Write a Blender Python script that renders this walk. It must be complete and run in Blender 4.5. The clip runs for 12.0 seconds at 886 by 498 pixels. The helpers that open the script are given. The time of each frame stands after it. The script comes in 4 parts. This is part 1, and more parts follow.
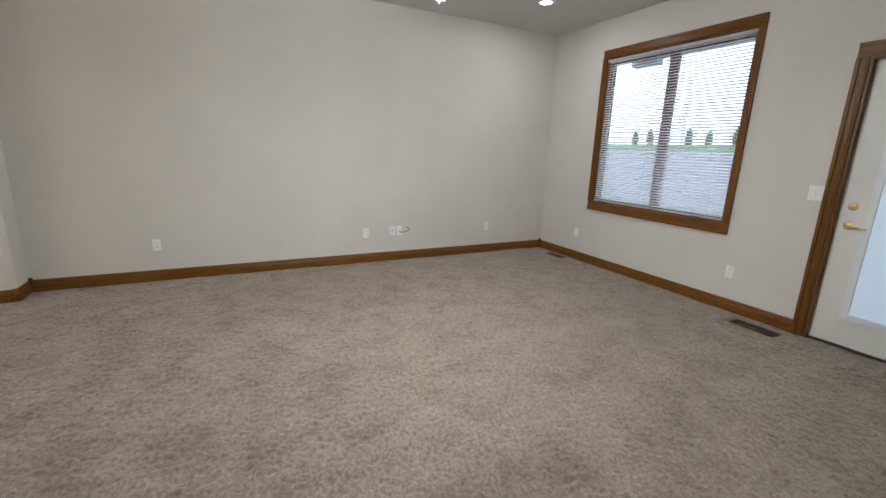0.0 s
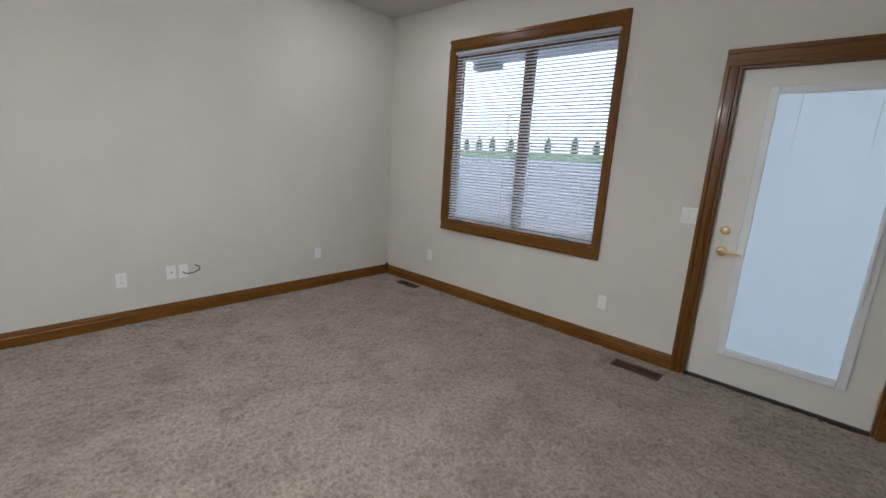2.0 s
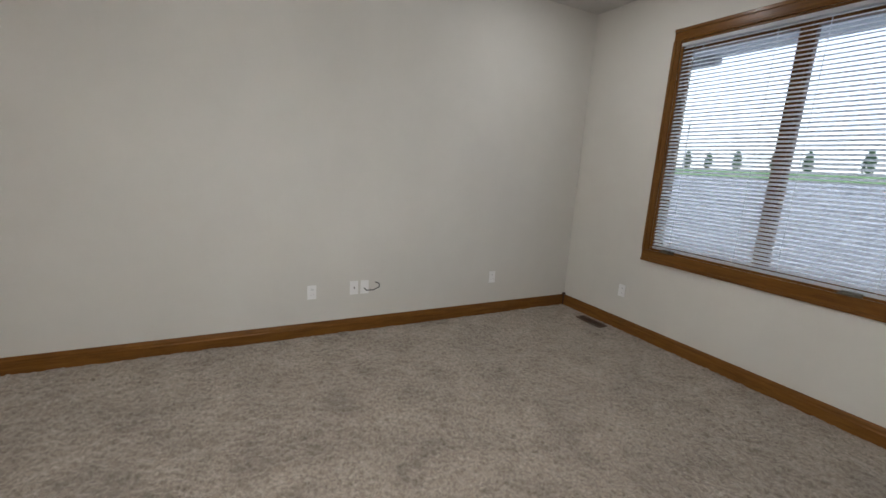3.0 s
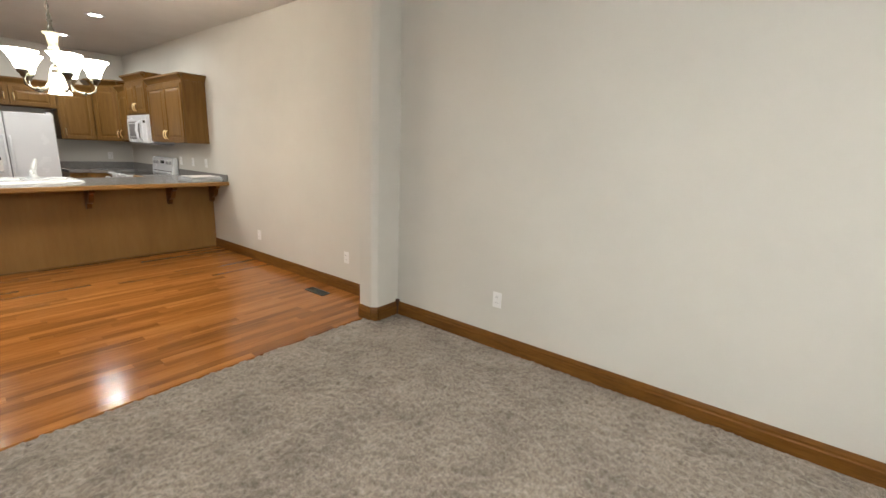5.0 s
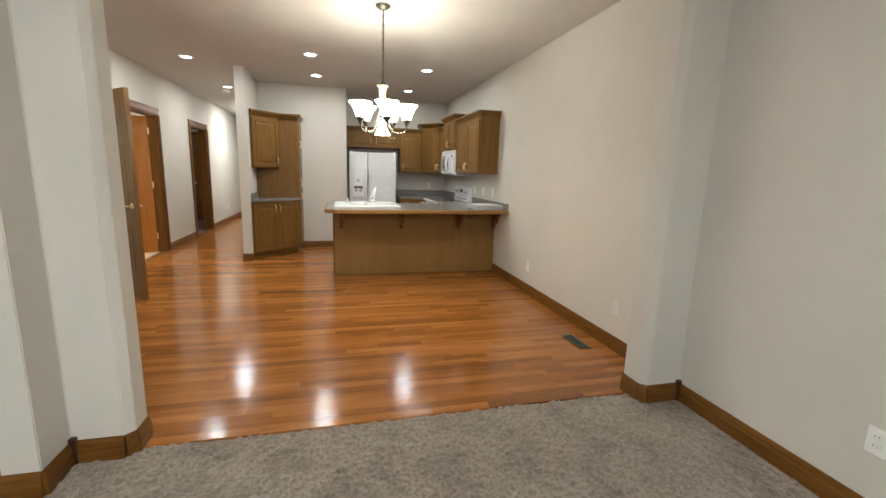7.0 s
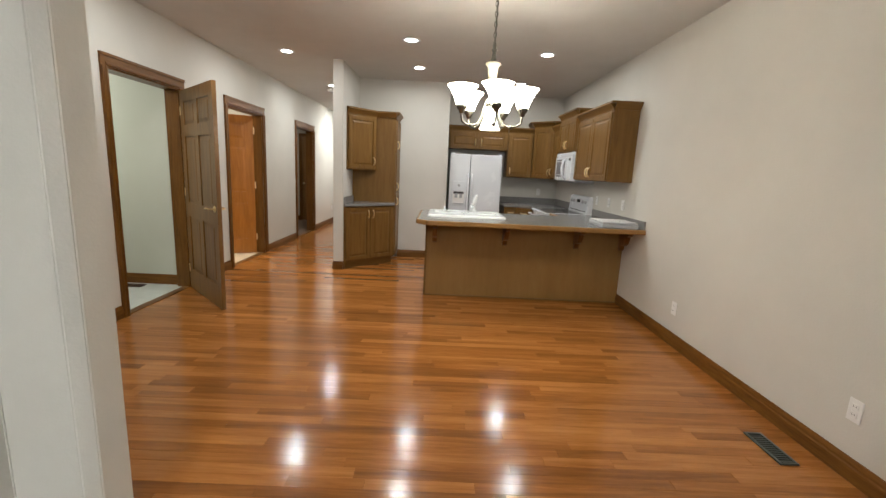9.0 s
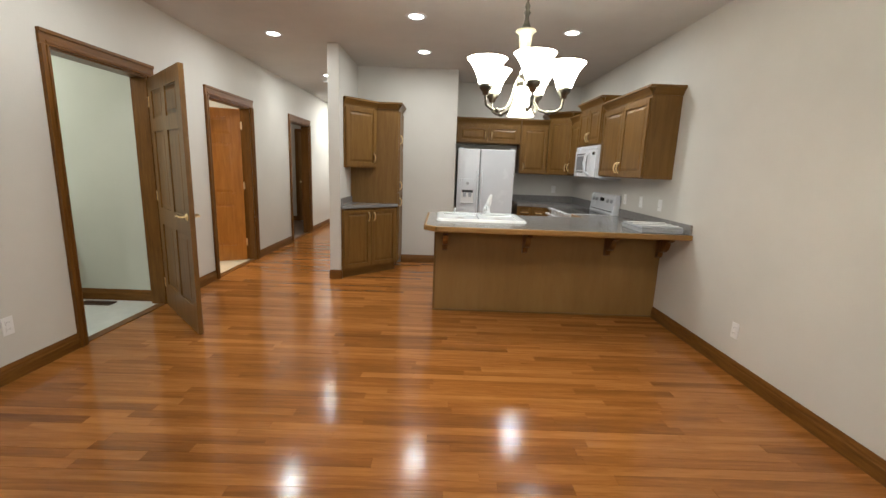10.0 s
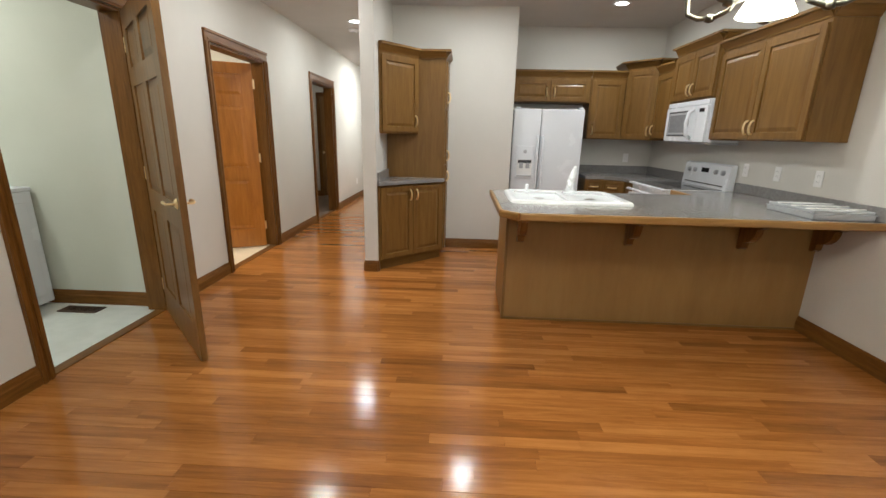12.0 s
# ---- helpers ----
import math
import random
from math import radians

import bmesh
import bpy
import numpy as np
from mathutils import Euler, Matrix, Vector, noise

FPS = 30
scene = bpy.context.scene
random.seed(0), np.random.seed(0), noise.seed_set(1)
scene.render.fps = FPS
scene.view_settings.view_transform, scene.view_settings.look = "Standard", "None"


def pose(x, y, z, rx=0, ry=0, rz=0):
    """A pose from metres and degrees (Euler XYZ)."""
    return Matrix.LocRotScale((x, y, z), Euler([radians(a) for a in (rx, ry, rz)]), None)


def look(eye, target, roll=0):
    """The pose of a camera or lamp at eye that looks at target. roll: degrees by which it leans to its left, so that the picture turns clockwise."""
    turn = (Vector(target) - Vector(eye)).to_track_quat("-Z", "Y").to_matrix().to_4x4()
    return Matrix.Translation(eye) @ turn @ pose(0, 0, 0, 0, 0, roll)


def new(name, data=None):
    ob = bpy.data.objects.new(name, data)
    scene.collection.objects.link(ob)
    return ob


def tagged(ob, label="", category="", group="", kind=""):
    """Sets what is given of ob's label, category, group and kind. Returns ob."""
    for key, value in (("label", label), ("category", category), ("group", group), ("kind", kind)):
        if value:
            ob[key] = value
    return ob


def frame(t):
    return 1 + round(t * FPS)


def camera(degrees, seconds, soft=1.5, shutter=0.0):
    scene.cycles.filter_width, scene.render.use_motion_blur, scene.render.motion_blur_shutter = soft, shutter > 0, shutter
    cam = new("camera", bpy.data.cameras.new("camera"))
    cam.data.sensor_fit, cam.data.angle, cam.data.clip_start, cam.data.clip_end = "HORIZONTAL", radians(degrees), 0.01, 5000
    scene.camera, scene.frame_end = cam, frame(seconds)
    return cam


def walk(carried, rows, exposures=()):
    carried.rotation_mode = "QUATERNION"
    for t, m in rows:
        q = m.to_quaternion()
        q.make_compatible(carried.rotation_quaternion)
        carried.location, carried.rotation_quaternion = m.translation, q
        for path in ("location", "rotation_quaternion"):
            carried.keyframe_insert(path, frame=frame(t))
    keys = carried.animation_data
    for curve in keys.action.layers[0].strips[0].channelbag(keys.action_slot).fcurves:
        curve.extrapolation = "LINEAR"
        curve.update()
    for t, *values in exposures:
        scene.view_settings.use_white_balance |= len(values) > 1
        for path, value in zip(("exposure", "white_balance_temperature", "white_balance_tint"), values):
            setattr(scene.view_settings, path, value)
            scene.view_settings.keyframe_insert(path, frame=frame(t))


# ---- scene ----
cam = camera(93.0, 12.0)
PATH = [
    (0, (-4.889, 4.097, 1.392), (-3.152, 3.22, 0.929), 2.0),
    (0.5, (-4.617, 3.933, 1.398), (-3.106, 2.716, 0.912), 2.6),
    (1, (-4.395, 3.763, 1.417), (-3.1, 2.317, 0.939), 2.2),
    (1.5, (-4.194, 3.515, 1.436), (-2.947, 2.015, 0.996), 2.5),
    (2, (-3.929, 3.346, 1.437), (-2.623, 1.89, 1.02), 3.5),
    (2.5, (-3.597, 3.275, 1.451), (-2.123, 1.987, 1.044), 3.1),
    (3, (-3.3, 3.275, 1.424), (-1.566, 2.359, 1.03), 3.5),
    (3.2, (-3.195, 3.251, 1.415), (-1.359, 2.56, 1.026), 4.2),
    (4.8, (-2.588, 3.367, 1.38), (-0.936, 4.397, 0.923), 2.2),
    (5, (-2.518, 3.378, 1.385), (-0.975, 4.569, 0.939), 2.3),
    (5.5, (-2.329, 3.406, 1.352), (-1.076, 4.904, 0.92), 1.7),
    (6, (-2.2, 3.506, 1.343), (-1.205, 5.191, 0.928), 0.9),
    (6.5, (-2.19, 3.626, 1.389), (-1.408, 5.421, 0.984), 1.0),
    (7, (-2.099, 3.759, 1.388), (-1.613, 5.666, 1.028), 1.7),
    (7.5, (-2.011, 3.907, 1.385), (-1.784, 5.86, 1.016), 2.1),
    (7.7, (-2.01, 3.975, 1.373), (-1.84, 5.935, 1.014), 2.2),
    (9.5, (-2.001, 5.013, 1.413), (-1.987, 6.98, 1.05), 2.7),
    (10, (-2.095, 5.308, 1.416), (-2.081, 7.271, 1.034), 2.1),
    (10.5, (-2.162, 5.591, 1.391), (-2.202, 7.544, 0.963), 1.8),
    (11, (-2.244, 5.845, 1.37), (-2.357, 7.786, 0.901), 2.0),
    (11.5, (-2.397, 6.091, 1.371), (-2.517, 8.028, 0.887), 1.7),
    (12, (-2.493, 6.317, 1.365), (-2.571, 8.246, 0.843), 1.3),
]
walk(cam, [(t, look(eye, target, roll)) for t, eye, target, roll in PATH], ((0, 1.76, 5850, 10), (1.5, 1.54, 5700, 10), (3.2, 1.42, 5950, 10), (4.8, 2.25, 6150, 8), (7, 2.05, 6050, 6), (9.5, 1.98, 5950, 6), (12, 2.12, 5850, 5)))

# ---- world and lights ----
world = bpy.data.worlds.new("sky")
scene.world = world
world.use_nodes = True
wn, wl = world.node_tree.nodes, world.node_tree.links
sky = wn.new("ShaderNodeTexSky")
sky.sky_type, sky.sun_disc = "NISHITA", False
sky.sun_elevation, sky.sun_rotation = radians(50), radians(-40)
sky.air_density, sky.dust_density = 1.0, 1.5
haze = wn.new("ShaderNodeHueSaturation")
haze.inputs["Saturation"].default_value = 0.4
wl.new(sky.outputs[0], haze.inputs["Color"]), wl.new(haze.outputs[0], wn["Background"].inputs[0])
wn["Background"].inputs[1].default_value = 0.15


def lamp(name, kind, energy, color, m, size=0.1):
    data = bpy.data.lights.new(name, kind)
    data.energy, data.color = energy, color
    if kind == "AREA":
        data.shape, data.size = "DISK", size
    elif kind == "SUN":
        data.angle = size
    else:
        data.shadow_soft_size = size
    ob = new(name, data)
    ob.matrix_world = m
    return ob


SUN = lamp("sun", "SUN", 1.5, (1.0, 0.96, 0.9), look((0, 0, 0), (0.5, -0.6, -0.75)), radians(12))
WARM = (1.0, 0.95, 0.87)
CAN_W, LIVING_W, SHADE_E, PANEL_E = 3.0, 2.6, 9.8, 2.5


# ---- materials ----
def material(name, rough=0.5, metal=0.0, spec=0.5):
    m = bpy.data.materials.new(name)
    m.use_nodes = True
    b = m.node_tree.nodes["Principled BSDF"]
    b.inputs["Roughness"].default_value = rough
    b.inputs["Metallic"].default_value = metal
    b.inputs["Specular IOR Level"].default_value = spec
    return m, m.node_tree.nodes, m.node_tree.links, b


def node(nodes, kind, **values):
    n = nodes.new(kind)
    for k, v in values.items():
        n.inputs[k].default_value = v
    return n


def ramp(nodes, stops):
    r = nodes.new("ShaderNodeValToRGB")
    e = r.color_ramp.elements
    while len(e) < len(stops):
        e.new(0.5)
    for el, (p, c) in zip(e, stops):
        el.position, el.color = p, (*c, 1)
    return r


def surface(name, c1, c2, scale=6.0, rough=0.5, bump=0.1, fine=120.0, metal=0.0, spec=0.5, depth=0.002):
    """Mottled plain surface: slow stains between two colours, fine relief, uneven gloss."""
    m, n, l, b = material(name, rough, metal, spec)
    tc = n.new("ShaderNodeTexCoord")
    big = node(n, "ShaderNodeTexNoise", Scale=scale, Detail=5.0, Roughness=0.6)
    small = node(n, "ShaderNodeTexNoise", Scale=fine, Detail=3.0)
    l.new(tc.outputs["Object"], big.inputs["Vector"]), l.new(tc.outputs["Object"], small.inputs["Vector"])
    r = ramp(n, [(0.3, c1), (0.7, c2)])
    l.new(big.outputs[0], r.inputs[0]), l.new(r.outputs[0], b.inputs["Base Color"])
    bp = node(n, "ShaderNodeBump", Strength=bump, Distance=depth)
    l.new(small.outputs[0], bp.inputs["Height"]), l.new(bp.outputs[0], b.inputs["Normal"])
    rr = n.new("ShaderNodeMapRange")
    rr.inputs["To Min"].default_value, rr.inputs["To Max"].default_value = max(rough - 0.06, 0.02), min(rough + 0.08, 1)
    l.new(big.outputs[0], rr.inputs["Value"]), l.new(rr.outputs[0], b.inputs["Roughness"])
    return m


def wood(name, dark, mid, light, stretch, rough=0.3, vary=0.0, island=False, coat=0.0, bump=0.08, spec=0.5, rare=1.0):
    """Oak: long fibres along the axis of least stretch, pores, and a tone for each board."""
    m, n, l, b = material(name, rough, 0, spec)
    tc, info = n.new("ShaderNodeTexCoord"), n.new("ShaderNodeObjectInfo")
    geo = n.new("ShaderNodeNewGeometry")
    rnd = geo.outputs["Random Per Island"] if island else info.outputs["Random"]
    off = node(n, "ShaderNodeVectorMath")
    off.operation = "SCALE"
    off.inputs[0].default_value = (7.3, 5.1, 3.7)
    l.new(rnd, off.inputs["Scale"])
    add = n.new("ShaderNodeVectorMath")
    l.new(tc.outputs["Object"], add.inputs[0]), l.new(off.outputs[0], add.inputs[1])
    mp = n.new("ShaderNodeMapping")
    mp.inputs["Scale"].default_value = stretch
    l.new(add.outputs[0], mp.inputs["Vector"])
    grain = node(n, "ShaderNodeTexNoise", Scale=3.0, Detail=6.0, Roughness=0.65, Distortion=0.6)
    pores = node(n, "ShaderNodeTexNoise", Scale=14.0, Detail=3.0, Roughness=0.7)
    l.new(mp.outputs[0], grain.inputs["Vector"]), l.new(mp.outputs[0], pores.inputs["Vector"])
    mix = node(n, "ShaderNodeMath")
    mix.operation = "MULTIPLY_ADD"
    mix.inputs[1].default_value = 0.35
    l.new(pores.outputs[0], mix.inputs[0]), l.new(grain.outputs[0], mix.inputs[2])
    tone = node(n, "ShaderNodeMath")
    tone.operation = "MULTIPLY_ADD"
    tone.inputs[1].default_value = vary
    few = node(n, "ShaderNodeMath")
    few.operation = "POWER"
    few.inputs[1].default_value = rare
    l.new(rnd, few.inputs[0])
    l.new(few.outputs[0], tone.inputs[0]), l.new(mix.outputs[0], tone.inputs[2])
    span = 1 + vary
    scaled = node(n, "ShaderNodeMath")
    scaled.operation = "DIVIDE"
    scaled.inputs[1].default_value = span
    l.new(tone.outputs[0], scaled.inputs[0])
    r = ramp(n, [((0.42 + vary * 0.3) / span, dark), ((0.66 + vary * 0.62) / span, mid), ((0.86 + vary * 0.9) / span, light)])
    l.new(scaled.outputs[0], r.inputs[0]), l.new(r.outputs[0], b.inputs["Base Color"])
    bp = node(n, "ShaderNodeBump", Strength=bump, Distance=0.001)
    l.new(pores.outputs[0], bp.inputs["Height"]), l.new(bp.outputs[0], b.inputs["Normal"])
    b.inputs["Coat Weight"].default_value, b.inputs["Coat Roughness"].default_value = coat, 0.12
    return m


def glow(name, color, strength, base=(0.8, 0.8, 0.8)):
    m, n, l, b = material(name, 0.4)
    b.inputs["Base Color"].default_value = (*base, 1)
    b.inputs["Emission Color"].default_value = (*color, 1)
    b.inputs["Emission Strength"].default_value = strength
    return m


WALL = surface("wall_paint", (0.605, 0.585, 0.54), (0.645, 0.622, 0.575), 1.5, 0.75, 0.25, 90, depth=0.003, spec=0.3)
GREEN_WALL = surface("laundry_paint", (0.58, 0.58, 0.49), (0.62, 0.62, 0.53), 1.5, 0.75, 0.2, 90)
CEIL = surface("ceiling_paint", (0.54, 0.52, 0.49), (0.59, 0.57, 0.54), 2.0, 0.9, 0.5, 60, depth=0.004)
OAK_D, OAK_M, OAK_L = (0.085, 0.032, 0.006), (0.15, 0.062, 0.011), (0.20, 0.088, 0.017)
TRIM_X = wood("oak_trim_x", OAK_D, OAK_M, OAK_L, (1.2, 14, 14), 0.34, 0.05, coat=0.06, spec=0.22)
TRIM_Y = wood("oak_trim_y", OAK_D, OAK_M, OAK_L, (14, 1.2, 14), 0.34, 0.05, coat=0.06, spec=0.22)
TRIM_Z = wood("oak_trim_z", OAK_D, OAK_M, OAK_L, (14, 14, 1.2), 0.34, 0.05, coat=0.06, spec=0.22)
CAB_D, CAB_M, CAB_L = (0.125, 0.061, 0.014), (0.172, 0.089, 0.022), (0.21, 0.113, 0.031)
CAB = wood("cabinet_oak", CAB_D, CAB_M, CAB_L, (7, 7, 0.6), 0.4, 0.08, coat=0.05, spec=0.25)
CAB_H = wood("cabinet_oak_rail", CAB_D, CAB_M, CAB_L, (0.6, 0.6, 8), 0.4, 0.08, coat=0.05, spec=0.25)
DOOR_W = wood("door_oak", (0.13, 0.062, 0.016), (0.20, 0.10, 0.027), (0.26, 0.137, 0.04), (7, 7, 0.6), 0.38, 0.05, coat=0.12, spec=0.4)
# brighter, more orange door oak: the warm bathroom light is put into its colour
DOOR_LIT = wood("door_oak_warm_lit", (0.30, 0.105, 0.012), (0.40, 0.150, 0.019), (0.47, 0.19, 0.029), (6, 6, 0.6), 0.3, 0.05, coat=0.3)
PANEL_OAK = wood("peninsula_oak_panel", (0.235, 0.128, 0.040), (0.262, 0.145, 0.046), (0.285, 0.16, 0.053), (1.6, 1.6, 0.3), 0.5, 0.0, spec=0.2, bump=0.02)
FLOOR_D, FLOOR_M, FLOOR_L = (0.155, 0.053, 0.012), (0.305, 0.115, 0.024), (0.46, 0.188, 0.045)
PLANK = wood("floor_oak", FLOOR_D, FLOOR_M, FLOOR_L, (0.5, 7, 7), 0.155, 0.5, rare=0.5, coat=0.08, bump=0.16, spec=0.33)
PLANK_J = wood("floor_oak_joined", FLOOR_D, FLOOR_M, FLOOR_L, (0.5, 7, 7), 0.155, 0.5, rare=0.5, island=True, coat=0.08, bump=0.16, spec=0.33)
EDGE_OAK = wood("counter_edge_oak", (0.20, 0.10, 0.025), (0.28, 0.15, 0.042), (0.34, 0.19, 0.06), (0.8, 0.8, 9), 0.35, 0.05, coat=0.1, spec=0.35)
GAP = surface("floor_gap", (0.09, 0.035, 0.012), (0.12, 0.05, 0.016), 4, 0.8)
LAMINATE = surface("grey_laminate", (0.20, 0.19, 0.185), (0.27, 0.26, 0.25), 45, 0.16, 0.03, 200)
WHITE = surface("white_enamel", (0.74, 0.76, 0.80), (0.78, 0.80, 0.83), 3, 0.25, 0.02)
CERAMIC = surface("white_sink", (0.82, 0.85, 0.86), (0.86, 0.88, 0.89), 3, 0.12, 0.0)
PLASTIC = surface("white_plastic", (0.80, 0.79, 0.78), (0.85, 0.84, 0.83), 8, 0.4, 0.02)
DOORWHITE = surface("door_white_paint", (0.70, 0.69, 0.65), (0.74, 0.73, 0.69), 3, 0.45, 0.1, 60)
PEARL = surface("grey_mesh_glass", (0.22, 0.225, 0.24), (0.28, 0.285, 0.30), 30, 0.15, 0.02)
BLACK = surface("black_glass", (0.012, 0.012, 0.013), (0.02, 0.02, 0.02), 5, 0.08, 0.0)
DARK = surface("dark_grey_metal", (0.04, 0.04, 0.042), (0.06, 0.06, 0.062), 8, 0.5, 0.05)
GREY = surface("light_grey_plastic", (0.36, 0.37, 0.39), (0.42, 0.43, 0.45), 8, 0.4, 0.02)
BRASS = surface("polished_brass", (0.84, 0.66, 0.36), (0.92, 0.75, 0.45), 20, 0.34, 0.02, metal=1.0)
PEWTER = surface("antique_pewter", (0.10, 0.095, 0.08), (0.20, 0.19, 0.155), 30, 0.33, 0.05, metal=1.0)
BROWN = surface("brown_register", (0.07, 0.04, 0.025), (0.10, 0.06, 0.035), 20, 0.4, 0.05, metal=0.3)
SLATE = surface("green_grey_register", (0.07, 0.08, 0.07), (0.10, 0.11, 0.095), 20, 0.4, 0.05, metal=0.3)
CAP = surface("dark_walnut_block", (0.035, 0.015, 0.008), (0.06, 0.027, 0.012), 20, 0.4, 0.1)
VINYL = surface("pale_vinyl", (0.58, 0.60, 0.55), (0.68, 0.70, 0.65), 7, 0.3, 0.05, 60)
TILE = surface("cream_tile", (0.66, 0.56, 0.42), (0.74, 0.64, 0.50), 7, 0.35, 0.05, 60)
UMBER = surface("dark_brown_carpet", (0.14, 0.095, 0.07), (0.20, 0.14, 0.10), 9, 0.8, 0.3, 200)
CABLE = surface("black_cable", (0.01, 0.01, 0.01), (0.02, 0.02, 0.02), 9, 0.5)
CAN_GLOW = glow("can_bulb", (1.0, 0.95, 0.88), 7.0)
SHADE_GLOW = glow("frosted_shade", (1.0, 0.88, 0.70), SHADE_E)
DOWN_GLOW = glow("frosted_down_shade", (1.0, 0.90, 0.68), 3.2)
DOME_GLOW = glow("frosted_dome", (1.0, 0.95, 0.82), PANEL_E)
BULB = glow("bowl_glass", (1.0, 0.96, 0.89), 66.0)

GLASS, gn, gl, gb = material("clear_glass", 0.02)
gb.inputs["Transmission Weight"].default_value, gb.inputs["IOR"].default_value = 1.0, 1.1
CLEAR, cn, cl, cb = material("clear_lamp_glass", 0.05)
cb.inputs["Transmission Weight"].default_value, cb.inputs["IOR"].default_value = 0.85, 1.4
cb.inputs["Base Color"].default_value = (0.9, 0.88, 0.82, 1)
SMOKE = surface("smoky_glass_column", (0.16, 0.145, 0.10), (0.26, 0.235, 0.17), 14, 0.12, 0.02)
BOXP, bn_, bl_, bb_ = material("milky_plastic_box", 0.2)
bb_.inputs["Base Color"].default_value, bb_.inputs["Transmission Weight"].default_value = (0.85, 0.87, 0.9, 1), 0.5

CLOSED, tn, tl, tb = material("closed_blind_slat", 0.5)
tb.inputs["Base Color"].default_value = (0.80, 0.85, 0.88, 1)
trans = tn.new("ShaderNodeBsdfTranslucent")
trans.inputs[0].default_value = (0.95, 0.98, 0.93, 1)
mixs = tn.new("ShaderNodeMixShader")
mixs.inputs[0].default_value = 0.93
tl.new(tb.outputs[0], mixs.inputs[1]), tl.new(trans.outputs[0], mixs.inputs[2])
tl.new(mixs.outputs[0], tn["Material Output"].inputs[0])

SLAT, sn_, sl_, sb_ = material("blind_slat", 0.4)
sb_.inputs["Base Color"].default_value = (0.80, 0.83, 0.87, 1)
strans = sn_.new("ShaderNodeBsdfTranslucent")
strans.inputs[0].default_value = (0.93, 0.95, 0.98, 1)
smix = sn_.new("ShaderNodeMixShader")
smix.inputs[0].default_value = 0.62
sl_.new(sb_.outputs[0], smix.inputs[1]), sl_.new(strans.outputs[0], smix.inputs[2])
sl_.new(smix.outputs[0], sn_["Material Output"].inputs[0])

CARPET, kn, kl, kb = material("speckled_carpet", 0.95, 0, 0.1)
ktc = kn.new("ShaderNodeTexCoord")
k1 = node(kn, "ShaderNodeTexNoise", Scale=48.0, Detail=6.0, Roughness=0.85)
k2 = node(kn, "ShaderNodeTexNoise", Scale=3.4, Detail=6.0, Roughness=0.7, Distortion=0.4)
k3 = node(kn, "ShaderNodeTexNoise", Scale=420.0, Detail=2.0)
for k in (k1, k2, k3):
    kl.new(ktc.outputs["Object"], k.inputs["Vector"])
kr = ramp(kn, [(0.34, (0.115, 0.094, 0.077)), (0.5, (0.28, 0.238, 0.200)), (0.66, (0.46, 0.402, 0.346))])
kl.new(k1.outputs[0], kr.inputs[0])
kr2 = ramp(kn, [(0.36, (0.62, 0.605, 0.575)), (0.50, (0.84, 0.825, 0.79)), (0.64, (0.99, 0.975, 0.94))])
kl.new(k2.outputs[0], kr2.inputs[0])
km = kn.new("ShaderNodeMix")
km.data_type, km.blend_type = "RGBA", "MULTIPLY"
km.inputs[0].default_value = 1.0
kl.new(kr.outputs[0], km.inputs[6]), kl.new(kr2.outputs[0], km.inputs[7]), kl.new(km.outputs[2], kb.inputs["Base Color"])
kb.inputs["Sheen Weight"].default_value, kb.inputs["Sheen Roughness"].default_value = 0.45, 0.45
kb.inputs["Sheen Tint"].default_value = (0.85, 0.78, 0.70, 1)
kbp = node(kn, "ShaderNodeBump", Strength=0.8, Distance=0.004)
kl.new(k3.outputs[0], kbp.inputs["Height"]), kl.new(kbp.outputs[0], kb.inputs["Normal"])
GRASS = surface("lawn", (0.07, 0.15, 0.05), (0.12, 0.21, 0.08), 1.5, 0.9, 0.5, 40, depth=0.02)
ROCK = surface("grey_stone_bank", (0.18, 0.195, 0.215), (0.33, 0.35, 0.385), 1.2, 0.9, 0.8, 9, depth=0.05)
LEAF = surface("conifer_leaf", (0.035, 0.065, 0.035), (0.07, 0.12, 0.06), 3, 0.8)
SOFFIT = surface("sofscaledpaint", (0.66, 0.68, 0.71), (0.72, 0.74, 0.77), 3, 0.7)


# ---- building helpers ----
def thing(name, at=(0, 0, 0), label="", category="", group=""):
    ob = new(name)
    ob.location = at
    ob.empty_display_size = 0.1
    ob["at"] = at
    return tagged(ob, label, category, group)


def part(name, bm, mat, parent=None, label="", smooth=False, m=None):
    me = bpy.data.meshes.new(name)
    if m is not None:
        bm.transform(m)
    bmesh.ops.recalc_face_normals(bm, faces=bm.faces)
    if smooth:
        for f in bm.faces:
            f.smooth = True
    bm.to_mesh(me)
    bm.free()
    me.materials.append(mat)
    ob = new(name, me)
    if parent is not None:
        ob.parent = parent
        top = parent
        while top.parent is not None:
            top = top.parent
        at = top["at"] if "at" in top else (0, 0, 0)
        if parent is top:
            ob.matrix_parent_inverse = Matrix.Translation([-c for c in at])
    if label:
        tagged(ob, label)
    return ob


def block(bm, x0, x1, y0, y1, z0, z1, bev=0.0):
    v = [bm.verts.new(p) for p in ((x0, y0, z0), (x1, y0, z0), (x1, y1, z0), (x0, y1, z0), (x0, y0, z1), (x1, y0, z1), (x1, y1, z1), (x0, y1, z1))]
    fs = [bm.faces.new([v[i] for i in q]) for q in ((0, 3, 2, 1), (4, 5, 6, 7), (0, 1, 5, 4), (1, 2, 6, 5), (2, 3, 7, 6), (3, 0, 4, 7))]
    if bev:
        bmesh.ops.bevel(bm, geom=list({e for f in fs for e in f.edges}), offset=bev, segments=2, affect="EDGES", profile=0.6)
    return bm


